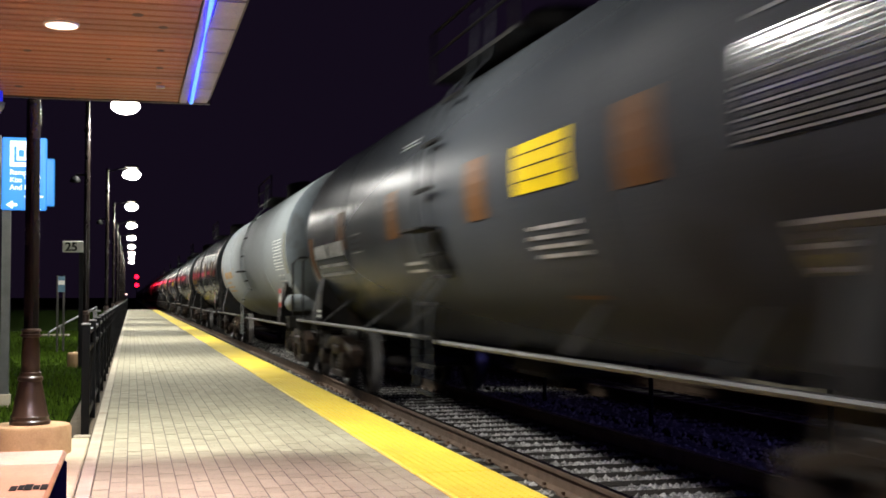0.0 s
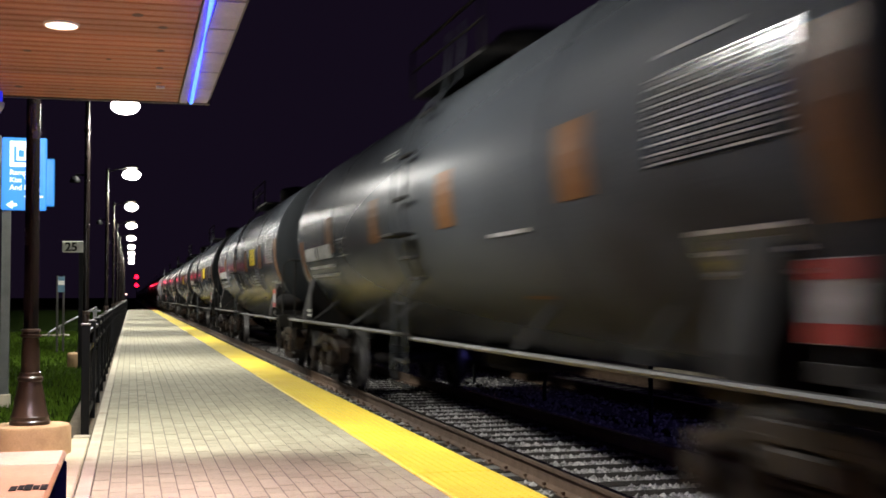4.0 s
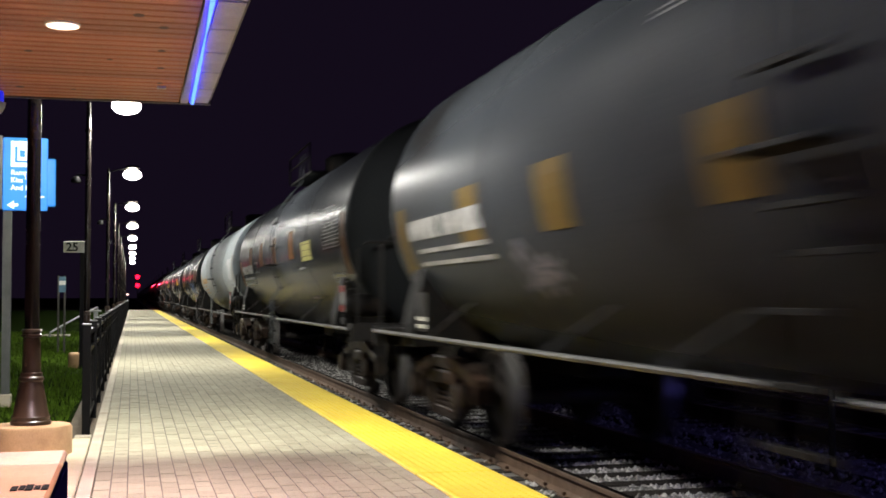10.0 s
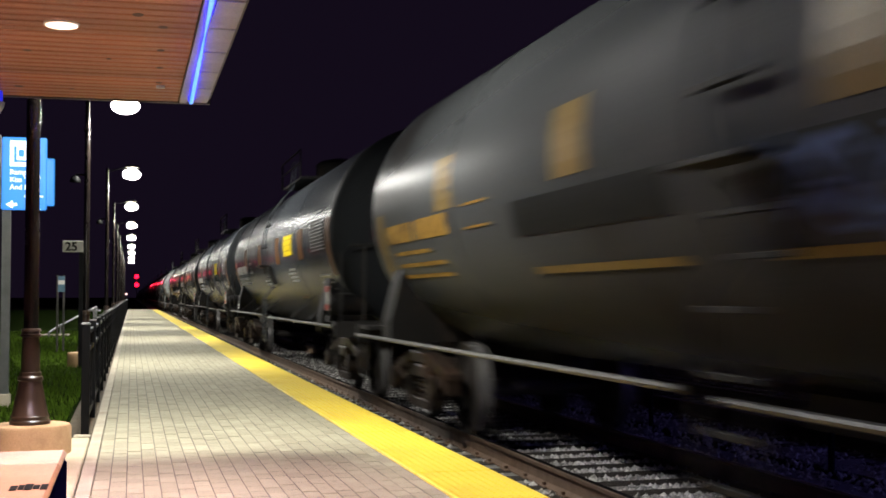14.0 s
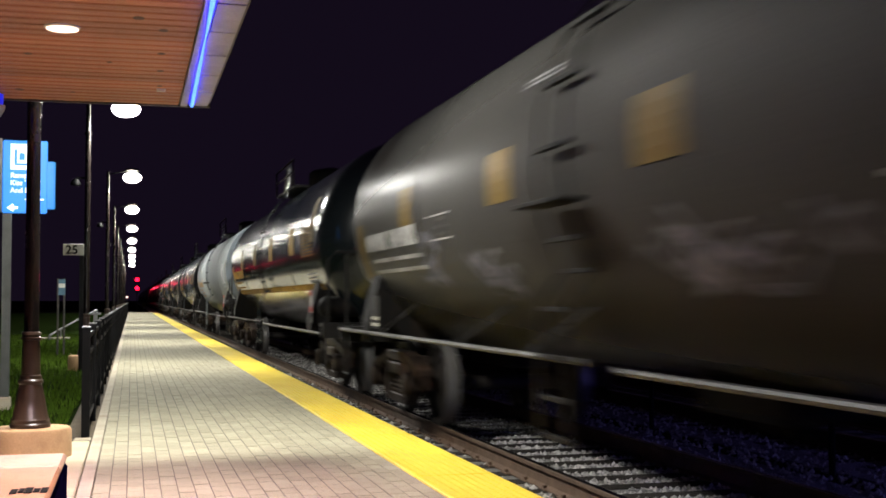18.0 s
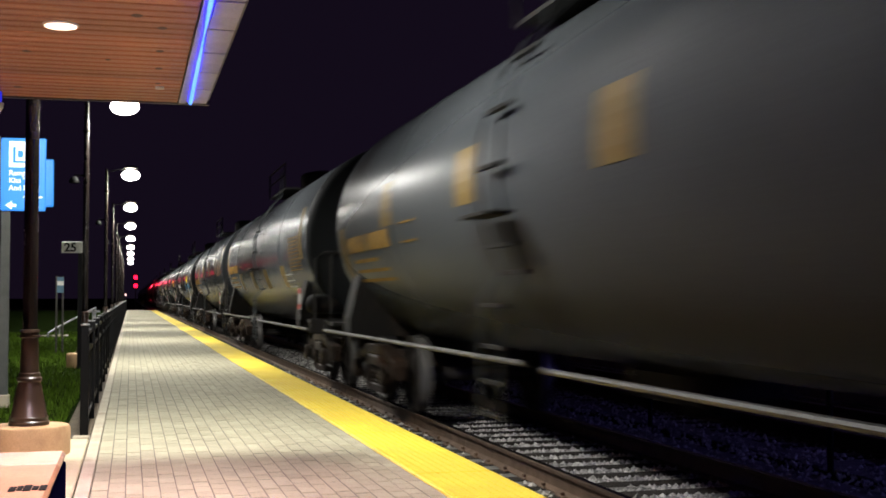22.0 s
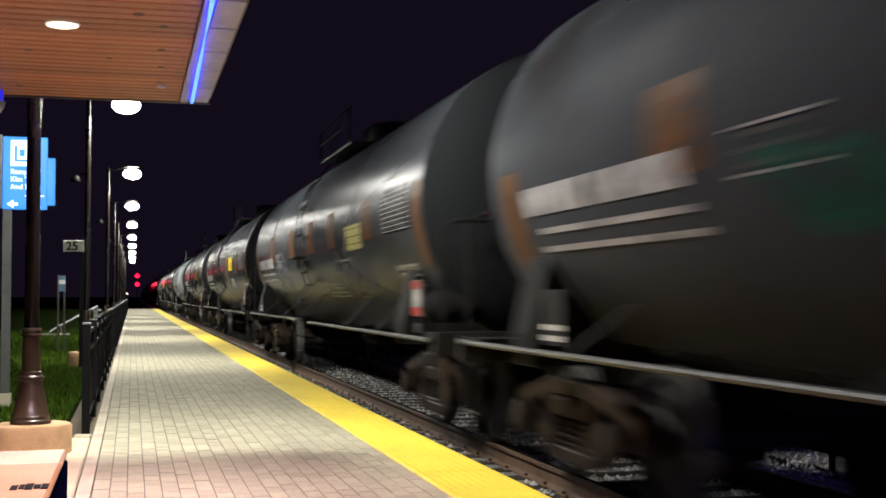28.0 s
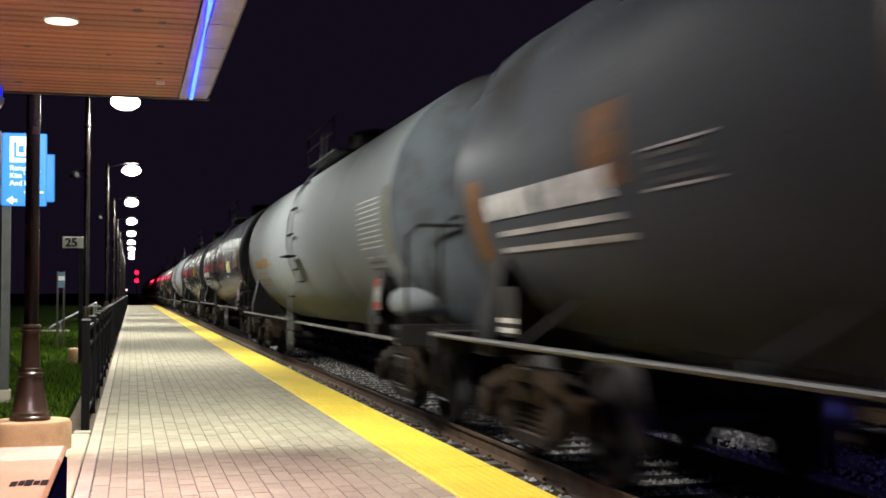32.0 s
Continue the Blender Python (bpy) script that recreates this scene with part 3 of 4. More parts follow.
for x, y, power in DOWNLIGHTS:
    d = new("downlight")
    d.matrix_basis = pose(x, y, CZ)
    tagged(d, "round recessed downlight in the cedar soffit, lit", "downlight", "canopy downlights")
    part("trim_ring", lathe([(0.085, 0.0), (0.085, -0.010), (0.093, -0.008), (0.096, 0.0)], 28), "plate_white", d, smooth=True)
    part("lamp_lens", lathe([(0.084, -0.004), (0.084, -0.014), (0.05, -0.022)], 28), "down_lens", d, "glowing warm glass", True)
thing("sensor", box(-0.03, 0.03, -0.02, 0.02, -0.02, 0.0, 0.003), "plate_white", "small white sensor box on the cedar soffit", "sensor", at=pose(0.185, 8.60, CZ))

# dark knots in the soffit boards
for x, y, w in ((0.155, 6.72, 0.045), (0.158, 7.36, 0.04), (0.165, 7.92, 0.04), (0.172, 8.48, 0.036), (-0.78, 8.86, 0.05), (-0.42, 8.88, 0.03), (-0.62, 7.55, 0.04), (-0.15, 7.7, 0.03), (0.02, 6.45, 0.05)):
    kn = part("knot", lathe([(w * 0.62, -0.0016), (w * 0.4, -0.0022)], 12), "knot", canopy)
    kn.matrix_basis = pose(x, y, CZ) @ Matrix.Diagonal((1.0, 1.5, 1.0, 1.0))

pd = new("pendant_lamp")
pd.matrix_basis = pose(-1.005, 9.0, CZ)
tagged(pd, "grey bowl lamp with a blue glow under the canopy edge", "lamp")
part("bowl", lathe([(0.03, -0.20), (0.09, -0.175), (0.115, -0.13), (0.12, -0.10), (0.11, -0.10)], 24), "trim", pd, "grey bowl", True)
part("blue_ring", lathe([(0.105, -0.098), (0.105, -0.02), (0.04, -0.012)], 24), "led_dim", pd, "blue glowing ring", True)
part("stem", tube([(0, 0, -0.02), (0, 0, 0.02)], 0.03, 10), "dark_trim", pd)

# ---- signs ----
sgn = new("wayfinding_sign")
sgn.matrix_basis = pose(-1.40, 14.0, 0)
tagged(sgn, "tall blue lit wayfinding sign with white lettering on a grey post", "sign")
part("post", box(0.004, 0.096, 0.03, 0.11, LAWN, 2.6, 0.004), "grey_post", sgn, "grey square post")
part("footing", box(-0.015, 0.115, 0.0, 0.14, LAWN, 0.10, 0.01), "concrete", sgn)
part("side_channel", box(-0.20, -0.005, 0.0, 0.03, 2.14, 2.96, 0.004), "sign_back", sgn)
part("sign_face", box(0.0, 0.475, 0.0, 0.028, 2.13, 2.94, 0.012), "sign_blue", sgn, "glowing blue sign panel")
part("rear_sign", box(0.30, 0.55, 0.16, 0.19, 2.19, 2.73, 0.012), "sign_blue_dim", sgn, "second blue sign panel behind")
part("pictogram", box(0.085, 0.325, -0.006, -0.001, 2.615, 2.90, 0.002), "sign_white", sgn, "white square symbol")
for x0, x1, z0, z1 in ((0.125, 0.155, 2.66, 2.84), (0.255, 0.285, 2.66, 2.84), (0.155, 0.255, 2.66, 2.685), (0.175, 0.235, 2.72, 2.80)):
    part("pictogram_mark", box(x0, x1, -0.010, -0.007, z0, z1), "sign_blue", sgn)
rot = pose(0, 0, 0, 90, 0, 0)
for txt, z in (("Ramp To", 2.525), ("Kiss 'N'", 2.442), ("And Par", 2.358)):
    writing(txt, 0.078, "sign_white", sgn, pose(0.085, -0.003, z) @ rot, bold=0.0012)
part("small_line", box(0.24, 0.44, -0.006, -0.002, 2.275, 2.292), "sign_white", sgn)
b = bmesh.new()
vs = [b.verts.new(p) for p in ((0.05, -0.004, 2.19), (0.12, -0.004, 2.235), (0.12, -0.004, 2.205), (0.165, -0.004, 2.205), (0.165, -0.004, 2.175), (0.12, -0.004, 2.175), (0.12, -0.004, 2.145))]
b.faces.new(vs)
part("arrow", b, "sign_white", sgn, "white arrow")

s25 = new("speed_sign")
s25.matrix_basis = pose(-0.97, 21.3, 0)
tagged(s25, "small white number plate sign reading 25 on a dark post", "sign")
part("plate", box(-0.17, 0.17, -0.012, 0.0, 1.93, 2.12, 0.004), "plate_white", s25)
part("post", box(0.10, 0.17, 0.002, 0.06, LAWN, 2.10, 0.004), "black_paint", s25)
writing("25", 0.205, "ink", s25, pose(-0.13, -0.015, 1.955) @ rot, bold=0.005)

ss = new("notice_sign")
ss.matrix_basis = pose(-1.47, 27.4, 0)
tagged(ss, "small blue and white notice board on twin dark posts", "sign")
part("board", box(-0.08, 0.06, -0.012, 0.0, 1.28, 1.62, 0.004), "notice", ss)
part("board_band", box(-0.075, 0.055, -0.016, -0.013, 1.44, 1.53), "plate_white", ss)
for x in (-0.09, 0.04):
    part("post", box(x - 0.02, x + 0.02, 0.002, 0.04, LAWN, 1.64, 0.003), "pole", ss)

# handrail of the ramp, far along the lawn
rp = new("ramp_handrail")
rp.matrix_basis = pose(-2.2, 42, LAWN)
tagged(rp, "pale metal handrail of a ramp on the lawn", "handrail")
part("top_rail", tube([(-0.2, -4, 0.15), (0.0, -2, 0.30), (0.9, 6, 0.85)], 0.03, 8), "galv", rp)
for y, z in ((-4, 0.15), (-2, 0.32), (2, 0.58), (6, 0.85)):
    part("post", tube([(-0.2 + (y + 4) * 0.11, y, 0), (-0.2 + (y + 4) * 0.11, y, z)], 0.028, 8), "galv", rp)
thing("footing_pad", box(-0.42, 0.42, -0.4, 0.4, -0.1, 0.05, 0.02), "concrete", "low concrete pad in the lawn", "pad", at=pose(-2.3, 39.6, LAWN))
tr = new("t_stand")
tr.matrix_basis = pose(-0.58, 20.2, LAWN)
tagged(tr, "pale metal post with a crossbar behind the fence", "post")
part("upright", box(-0.02, 0.02, -0.02, 0.02, 0, 0.98, 0.003), "galv", tr)
part("crossbar", box(-0.10, 0.10, -0.025, 0.025, 0.98, 1.01, 0.003), "galv", tr)

# ---- the storage bench by the camera ----
bn = new("storage_bench")
bn.matrix_basis = pose(-0.20, 4.28, 0)
tagged(bn, "tan-topped storage bench with a navy body on the concrete pad", "bench")
part("top", box(-1.1, -0.008, -1.9, -0.33, 0.622, 0.648, 0.010), "tan", bn, "tan moulded top")
# the top is paler along its rear edge
part("rear_band", box(-1.1, -0.008, -0.328, 0.0, 0.622, 0.648, 0.010), "cream", bn, "paler rear strip of the top")
part("body", box(-1.08, -0.006, -1.88, -0.006, 0.0, 0.620, 0.012), "navy", bn, "navy blue body")
part("side_handle", box(-0.018, 0.012, -0.62, -0.30, 0.34, 0.46, 0.01), "bronze", bn)
k = 0
for x, w in ((-0.113, 0.018), (-0.092, 0.014), (-0.076, 0.020), (-0.053, 0.016), (-0.034, 0.018)):
    part("lettering", box(x, x + w, -0.875 + 0.012 * (k % 2), -0.80 + 0.012 * (k % 3), 0.6485, 0.651), "ink", bn)
    k += 1

# ---- signals far down the line ----
sg = new("railway_signal")
sg.matrix_basis = pose(0.79, 200, -0.4)
tagged(sg, "railway signal mast showing two red lights", "signal")
part("mast", tube([(0, 0.25, 0), (0, 0.25, 5.7)], 0.07, 8), "pole", sg)
for z in (4.88, 3.51):
    part("signal_head", box(-0.45, 0.45, 0, 0.2, z - 0.5, z + 0.5, 0.03), "black_paint", sg)
    # lens oversized, so that the red glare is part of its shape
    part("red_lens", lathe([(0.34, 0.0), (0.32, -0.06), (0.12, -0.12)], 20, "y"), "red_lens", sg, "glowing red lens", True).matrix_basis = pose(0, -0.01, z)
ml = new("marker_lamp")
ml.matrix_basis = pose(-0.58, 150, -0.4)
tagged(ml, "small pale lamp on a low post beyond the platform", "lamp")
part("post", tube([(0, 0, 0), (0, 0, 1.85)], 0.04, 8), "pole", ml)
part("lens", lathe([(0.11, 1.85), (0.11, 1.96), (0.04, 2.02)], 16), "pale_lens", ml, smooth=True)
mk = new("track_marker")
mk.matrix_basis = pose(1.42, 150, -0.5)
tagged(mk, "small ochre marker board beyond the platform end", "sign")
part("post", box(-0.04, 0.04, 0.0, 0.04, 0, 0.9), "pole", mk)
part("board", box(-0.22, 0.22, -0.03, 0.0, 0.85, 1.35, 0.01), "patch_y", mk)

# ---- fence between the tracks, and the canopy edge across the line ----
IX = 5.97
itf = new("intertrack_fence")
itf.matrix_basis = pose(IX, 0, -0.45)
tagged(itf, "low dark rail fence between the two tracks", "fence")
for z in (0.51, 0.695):
    part("cable_bar", tube([(0, -20, z), (0, 118, z)], 0.011, 8), "bright_bar", itf, "polished thin bar", True)
part("top_rail", tube([(0, -20, 0.89), (0, 118, 0.89)], 0.022, 8), "fence_red", itf, "dull red top rail")
tp = part("post", tube([(0, 0, 0), (0, 0, 0.89)], 0.03, 8), "black_paint", itf)
tp.matrix_basis = pose(0, 9.4, 0)
for k in range(-4, 28):
    if k:
        share("post", tp, itf, pose(0, 9.4 + 3.78 * k, 0))
opp = thing("opposite_canopy", box(12.0, 15.0, -8, 9.3, 2.7, 2.95), "dark_trim", "dark canopy of the opposite platform with a blue light strip", "canopy", kind="structure")
part("led_strip", tube([(11.97, -8, 2.72), (11.97, 9.2, 2.72)], 0.045, 8), "led_far", opp, "glowing blue light strip")
for y in (-6, 1.5, 9):
    part("column", tube([(13.5, y, -0.8), (13.5, y, 2.7)], 0.08, 10), "bronze", opp)
thing("opposite_platform", box(10.1, 16, -40, 118, -0.9, -0.03), "concrete", "low concrete platform across the tracks", "platform", kind="structure")

# ---- the train ----
CAR, SPEED = 18.15, 13.32       # coupled length of one car, metres a second
FIRST = 10.85                   # centre of the first car at the start
R, AXIS = 1.47, 2.30            # tank radius, and its axis above the rail
HALF, LEAD = 7.55, 7.92         # the straight shell, from the middle to its trailing and leading end


def shell_patch(y0, y1, a0, a1, lift=0.006, steps=5):
    """A thin sheet that lies on the platform side of the shell; angles in degrees above its middle."""
    bm = bmesh.new()
    rows = []
    for k in range(steps + 1):
        a = radians(a0 + (a1 - a0) * k / steps)
        for_r = R + lift
        rows.append([bm.verts.new((-for_r * math.cos(a), y, AXIS + for_r * math.sin(a))) for y in (y0, y1)])
    for q, w in zip(rows, rows[1:]):
        bm.faces.new((q[0], q[1], w[1], w[0]))
    bmesh.ops.recalc_face_normals(bm, faces=bm.faces)
    return bm


def spray(bm, y, a, ln, r):
    """One sprayed stroke: a bent band on the shell."""
    n = 7
    amp, ph, w = r.uniform(3, 8), r.uniform(0, 6), r.uniform(0.6, 1.9)
    rows = []
    for k in range(n):
        u = k / (n - 1)
        aa = a + amp * math.sin(ph + u * r.uniform(3.5, 4.5))
        ww = w * (0.4 + 0.6 * math.sin(math.pi * (0.1 + 0.8 * u)))
        rr = R + 0.009
        rows.append([bm.verts.new((-rr * math.cos(radians(q)), y + u * ln, AXIS + rr * math.sin(radians(q)))) for q in (aa - ww, aa + ww)])
    for q, w2 in zip(rows, rows[1:]):
        bm.faces.new((q[0], w2[0], w2[1], q[1]))


def table(car, y0, y1, a0, a1, rows, thick, ink):
    """Thin ruled lines, evenly spaced up the shell."""
    for k in range(rows):
        a = a0 + (a1 - a0) * k / (rows - 1)
        part("table_rule", shell_patch(y0, y1, a - thick, a + thick, 0.009, 1), ink, car)


def words(y0, y1, a0, a1, rows, r):
    """Rows of short bars between the ruled lines."""
    bm = bmesh.new()
    gap = (a1 - a0) / (rows - 1)
    for k in range(rows - 1):
        lo, hi = a0 + gap * (k + 0.3), a0 + gap * (k + 0.7)
        y = y0 + r.uniform(0.0, 0.15)
        while y < y1 - 0.08:
            w = min(r.uniform(0.06, 0.26), y1 - y)
            q = [bm.verts.new((-(R + 0.008) * math.cos(radians(b)), yy, AXIS + (R + 0.008) * math.sin(radians(b)))) for yy, b in ((y, lo), (y + w, lo), (y + w, hi), (y, hi))]
            bm.faces.new(q)
            y += w + r.uniform(0.03, 0.12)
    bmesh.ops.recalc_face_normals(bm, faces=bm.faces)
    return bm


def build_car():
    car = new("tank_car")
    shell = [(R - 0.02, -LEAD), (R, -LEAD), (R, -4.6), (R, -1.5), (R, 1.5), (R, 4.6), (R, HALF), (R - 0.02, HALF)]
    tank = part("tank", lathe(shell, 64, "y"), "grey", car, smooth=True)
    tank.matrix_basis = pose(0, 0, AXIS)
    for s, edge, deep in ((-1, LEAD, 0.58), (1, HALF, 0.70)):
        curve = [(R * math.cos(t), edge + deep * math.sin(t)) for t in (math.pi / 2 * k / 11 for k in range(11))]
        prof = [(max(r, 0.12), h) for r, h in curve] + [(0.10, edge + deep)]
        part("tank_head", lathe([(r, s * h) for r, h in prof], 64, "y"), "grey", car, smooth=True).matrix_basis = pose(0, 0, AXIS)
    for y in (-4.3, 4.3):
        b = lathe([(R - 0.02, y - 0.05), (R + 0.007, y - 0.05), (R + 0.007, y + 0.05), (R - 0.02, y + 0.05)], 48, "y")
        part("weld_band", b, "grey", car, smooth=False).matrix_basis = pose(0, 0, AXIS)
    top = AXIS + R
    # top fittings
    part("manway", lathe([(0.42, top - 0.1), (0.42, top + 0.32), (0.38, top + 0.36), (0.1, top + 0.42)], 20), "under", car, smooth=True)
    part("valve_housing", lathe([(0.3, top - 0.08), (0.3, top + 0.42), (0.2, top + 0.48)], 16), "under", car, smooth=True).matrix_basis = pose(0, 1.15, 0)
    for y in (-2.2, 3.6):
        part("relief_valve", lathe([(0.10, top - 0.05), (0.10, top + 0.14), (0.06, top + 0.22)], 12), "under", car, smooth=True).matrix_basis = pose(0, y, 0)
    part("top_walkway", box(-0.95, 0.95, -1.3, 1.5, top - 0.12, top - 0.08), "fitting", car)
    for x in (-0.97, 0.97):
        part("top_railing", tube([(x, -1.3, top - 0.1), (x, -1.3, top + 0.42), (x, 1.5, top + 0.42), (x, 1.5, top - 0.1)], 0.019, 6), "under", car)
        part("mid_rail", tube([(x, -1.3, top + 0.18), (x, 1.5, top + 0.18)], 0.015, 6), "under", car)
    # ladder on each side, bent round the shell
    off = R + 0.10
    for s in (-1, 1):
        at = [(s * off * math.cos(radians(a)), AXIS + off * math.sin(radians(a))) for a in (50, 42, 28, 12, -4, -16, -28)]
        way = [(s * 0.97, top + 0.30), (s * 0.97, top + 0.05)] + at + [(s * 1.54, 1.36), (s * 1.54, 0.50)]
        lad = bmesh.new()
        for y in (-0.25, 0.25):
            tube([(x, y, z) for x, z in way], 0.013, 6, lad)
        steps = [(s * off * math.cos(radians(a)), AXIS + off * math.sin(radians(a))) for a in (35, 17.5, 1.5, -20, -28)] + [(s * 1.54, z) for z in (1.32, 1.02, 0.76, 0.52)]
        if s > 0:
            for x, z in steps:
                tube([(x, -0.25, z), (x, 0.25, z)], 0.014, 5, lad)
        lad = part("ladder", lad, "grey", car)
        lad.matrix_basis = pose(0, -0.35, 0)
        if s < 0:
            for x, z in steps:
                part("rung", box(x, x + 0.05, -0.27, 0.27, z - 0.018, z + 0.014, 0.004), "under", lad)
            part("landing_step", box(-off - 0.10, -off + 0.09, -0.36, 0.36, AXIS - 0.335, AXIS - 0.305, 0.005), "under", lad, "dark landing step")
            part("ladder_panel", shell_patch(-0.33, 0.33, -27, -12.5, 0.012, 4), "under", lad, "dark panel behind the lower rungs")
    # low side rails with their struts
    for s in (-1, 1):
        x = s * 1.50
        for y0, y1, z in ((-8.35, -0.75, 0.985), (-0.2, 8.35, 1.01)):
            part("side_rail", tube([(x, y0, z), (x, y1, z)], 0.022, 8), "pipe", car, "worn grey steel side rail", True)
        for y, lean in ((-5.9, 0.25), (-3.9, 0.3), (0.95, -0.3), (2.75, -0.3), (5.9, -0.15)):
            b = bmesh.new()
            lo_end, hi_end = Vector((x - s * 0.02, y, 1.02)), Vector((s * 1.10, y + lean, AXIS - 0.97))
            rows = []
            for q in (lo_end, hi_end):
                rows.append([b.verts.new(q + Vector((dx, dy, 0))) for dx, dy in ((-0.012, -0.04), (0.012, -0.04), (0.012, 0.04), (-0.012, 0.04))])
            for k in range(4):
                b.faces.new((rows[0][k], rows[0][(k + 1) % 4], rows[1][(k + 1) % 4], rows[1][k]))
            b.faces.new(rows[0][::-1])
            b.faces.new(rows[1])
            bmesh.ops.recalc_face_normals(b, faces=b.faces)
            part("strut", b, "under", car)
    # ends
    for s in (-1, 1):
        b = box(-0.24, 0.24, min(s * 5.2, s * 8.75), max(s * 5.2, s * 8.75), 0.66, 1.0, 0.02)
        part("stub_sill", b, "under", car)
        b = bmesh.new()
        lo, hi = 0.75, AXIS - 0.55
        pts = []
        for y in (s * 6.9 - 0.22, s * 6.9 + 0.22):
            pts.append([b.verts.new(q) for q in ((-1.45, y, 0.90), (1.45, y, 0.90), (1.45, y, 1.12), (1.30, y, hi), (-1.30, y, hi), (-1.45, y, 1.12))])
        for j in range(6):
            b.faces.new((pts[0][j], pts[0][(j + 1) % 6], pts[1][(j + 1) % 6], pts[1][j]))
        b.faces.new(pts[0][::-1])
        b.faces.new(pts[1])
        bmesh.ops.recalc_face_normals(b, faces=b.faces)
        part("cradle", b, "under", car)
        part("end_platform", box(-1.45, 1.45, min(s * 7.95, s * 8.45), max(s * 7.95, s * 8.45), 1.0, 1.045), "fitting", car)
        part("end_sill", box(-1.48, 1.48, s * 8.46 - 0.04, s * 8.46 + 0.04, 0.84, 1.06, 0.008), "fitting", car)
        part("end_railing", tube([(-1.40, s * 8.44, 1.04), (-1.40, s * 8.44, 1.95), (-1.28, s * 8.44, 2.06), (1.28, s * 8.44, 2.06), (1.40, s * 8.44, 1.95), (1.40, s * 8.44, 1.04)], 0.02, 8), "fitting", car)
        part("end_railing_post", tube([(-0.5, s * 8.44, 1.04), (-0.5, s * 8.44, 2.06)], 0.016, 6), "fitting", car)
        for x in (-1.44, 1.44):
            b = tube([(x, s * 8.05, 1.05), (x, s * 8.05, 0.47), (x, s * 8.07, 0.45), (x, s * 8.40, 0.45), (x, s * 8.42, 0.47), (x, s * 8.42, 1.05)], 0.016, 6)
            part("corner_step", b, "fitting", car)
        cp = box(-0.10, 0.10, min(s * 8.70, s * 8.98), max(s * 8.70, s * 8.98), 0.72, 0.94, 0.02)
        box(-0.14, 0.11, min(s * 8.86, s * 9.07), max(s * 8.86, s * 9.07), 0.70, 0.98, 0.03, cp)
        part("coupler", cp, "cast", car, "rusty knuckle coupler")
        part("air_hose", tube([(0.3, s * 8.6, 0.8), (0.32, s * 8.85, 0.55), (0.25, s * 9.04, 0.42)], 0.03, 6), "under", car)
    # brake gear, outlet
    part("air_reservoir", lathe([(0.03, -0.34), (0.10, -0.31), (0.15, -0.24), (0.15, 0.24), (0.10, 0.31), (0.03, 0.34)], 20, "x"), "under", car, "round-ended air reservoir", True).matrix_basis = pose(-1.13, -7.95, 1.28)
    part("brake_wheel", lathe([(0.28, -0.02), (0.30, 0.0), (0.28, 0.02), (0.24, 0.0)], 20, "y"), "fitting", car, smooth=True).matrix_basis = pose(0.8, -8.55, 1.75)
    part("bottom_outlet", lathe([(0.16, AXIS - R - 0.32), (0.16, AXIS - R - 0.2), (0.28, AXIS - R - 0.18), (0.30, AXIS - R + 0.1)], 16), "under", car, smooth=True)
    part("outlet_skid", box(-0.42, 0.42, -0.55, 0.55, AXIS - R - 0.20, AXIS - R + 0.06, 0.05), "under", car)
    # trucks
    for s in (-1, 1):
        tk = part("truck", box(-0.98, 0.98, -0.18, 0.18, 0.42, 0.72, 0.04), "cast", car, "rusty cast-steel truck")
        tk.matrix_basis = pose(0, s * 6.9, 0)
        for x in (-1.02, 1.02):
            b = bmesh.new()
            chord = [(-1.18, 0.63), (-0.95, 0.68), (-0.42, 0.79), (0.42, 0.79), (0.95, 0.68), (1.18, 0.63), (1.18, 0.54), (0.92, 0.56), (0.42, 0.67), (-0.42, 0.67), (-0.92, 0.56), (-1.18, 0.54)]
            tension = [(-1.04, 0.50), (-0.42, 0.20), (0.42, 0.20), (1.04, 0.50), (0.72, 0.52), (0.36, 0.30), (-0.36, 0.30), (-0.72, 0.52)]
            left_post, right_post = ([(c - 0.07, 0.26), (c + 0.07, 0.26), (c + 0.06, 0.72), (c - 0.06, 0.72)] for c in (-0.40, 0.40))
            left_jaw, right_jaw = ([(c - 0.16, 0.40), (c + 0.16, 0.40), (c + 0.19, 0.60), (c - 0.19, 0.60)] for c in (-0.99, 0.99))
            for out, deep in ((chord, 0.085), (tension, 0.078), (left_post, 0.092), (right_post, 0.092), (left_jaw, 0.07), (right_jaw, 0.07)):
                a = [b.verts.new((x - deep, y, z)) for y, z in out]
                c = [b.verts.new((x + deep, y, z)) for y, z in out]
                for j in range(len(out)):
                    b.faces.new((a[j], a[(j + 1) % len(out)], c[(j + 1) % len(out)], c[j]))
                b.faces.new(a)
                b.faces.new(c[::-1])
            bmesh.ops.recalc_face_normals(b, faces=b.faces)
            bmesh.ops.bevel(b, geom=list(b.edges), offset=0.012, segments=1, affect="EDGES")
            part("side_frame", b, "cast", tk)
            part("bolster_end", box(min(x * 0.9, x * 1.10), max(x * 0.9, x * 1.10), -0.30, 0.30, 0.52, 0.66, 0.02), "cast", tk)
            for y in (-0.16, 0.16):
                coil = [(0.05, 0.235)]
                for h in range(5):
                    coil += [(0.07, 0.24 + h * 0.055), (0.092, 0.255 + h * 0.055), (0.092, 0.275 + h * 0.055), (0.07, 0.29 + h * 0.055)]
                part("spring", lathe(coil, 12), "cast", tk).matrix_basis = pose(x * 0.985, y, 0)
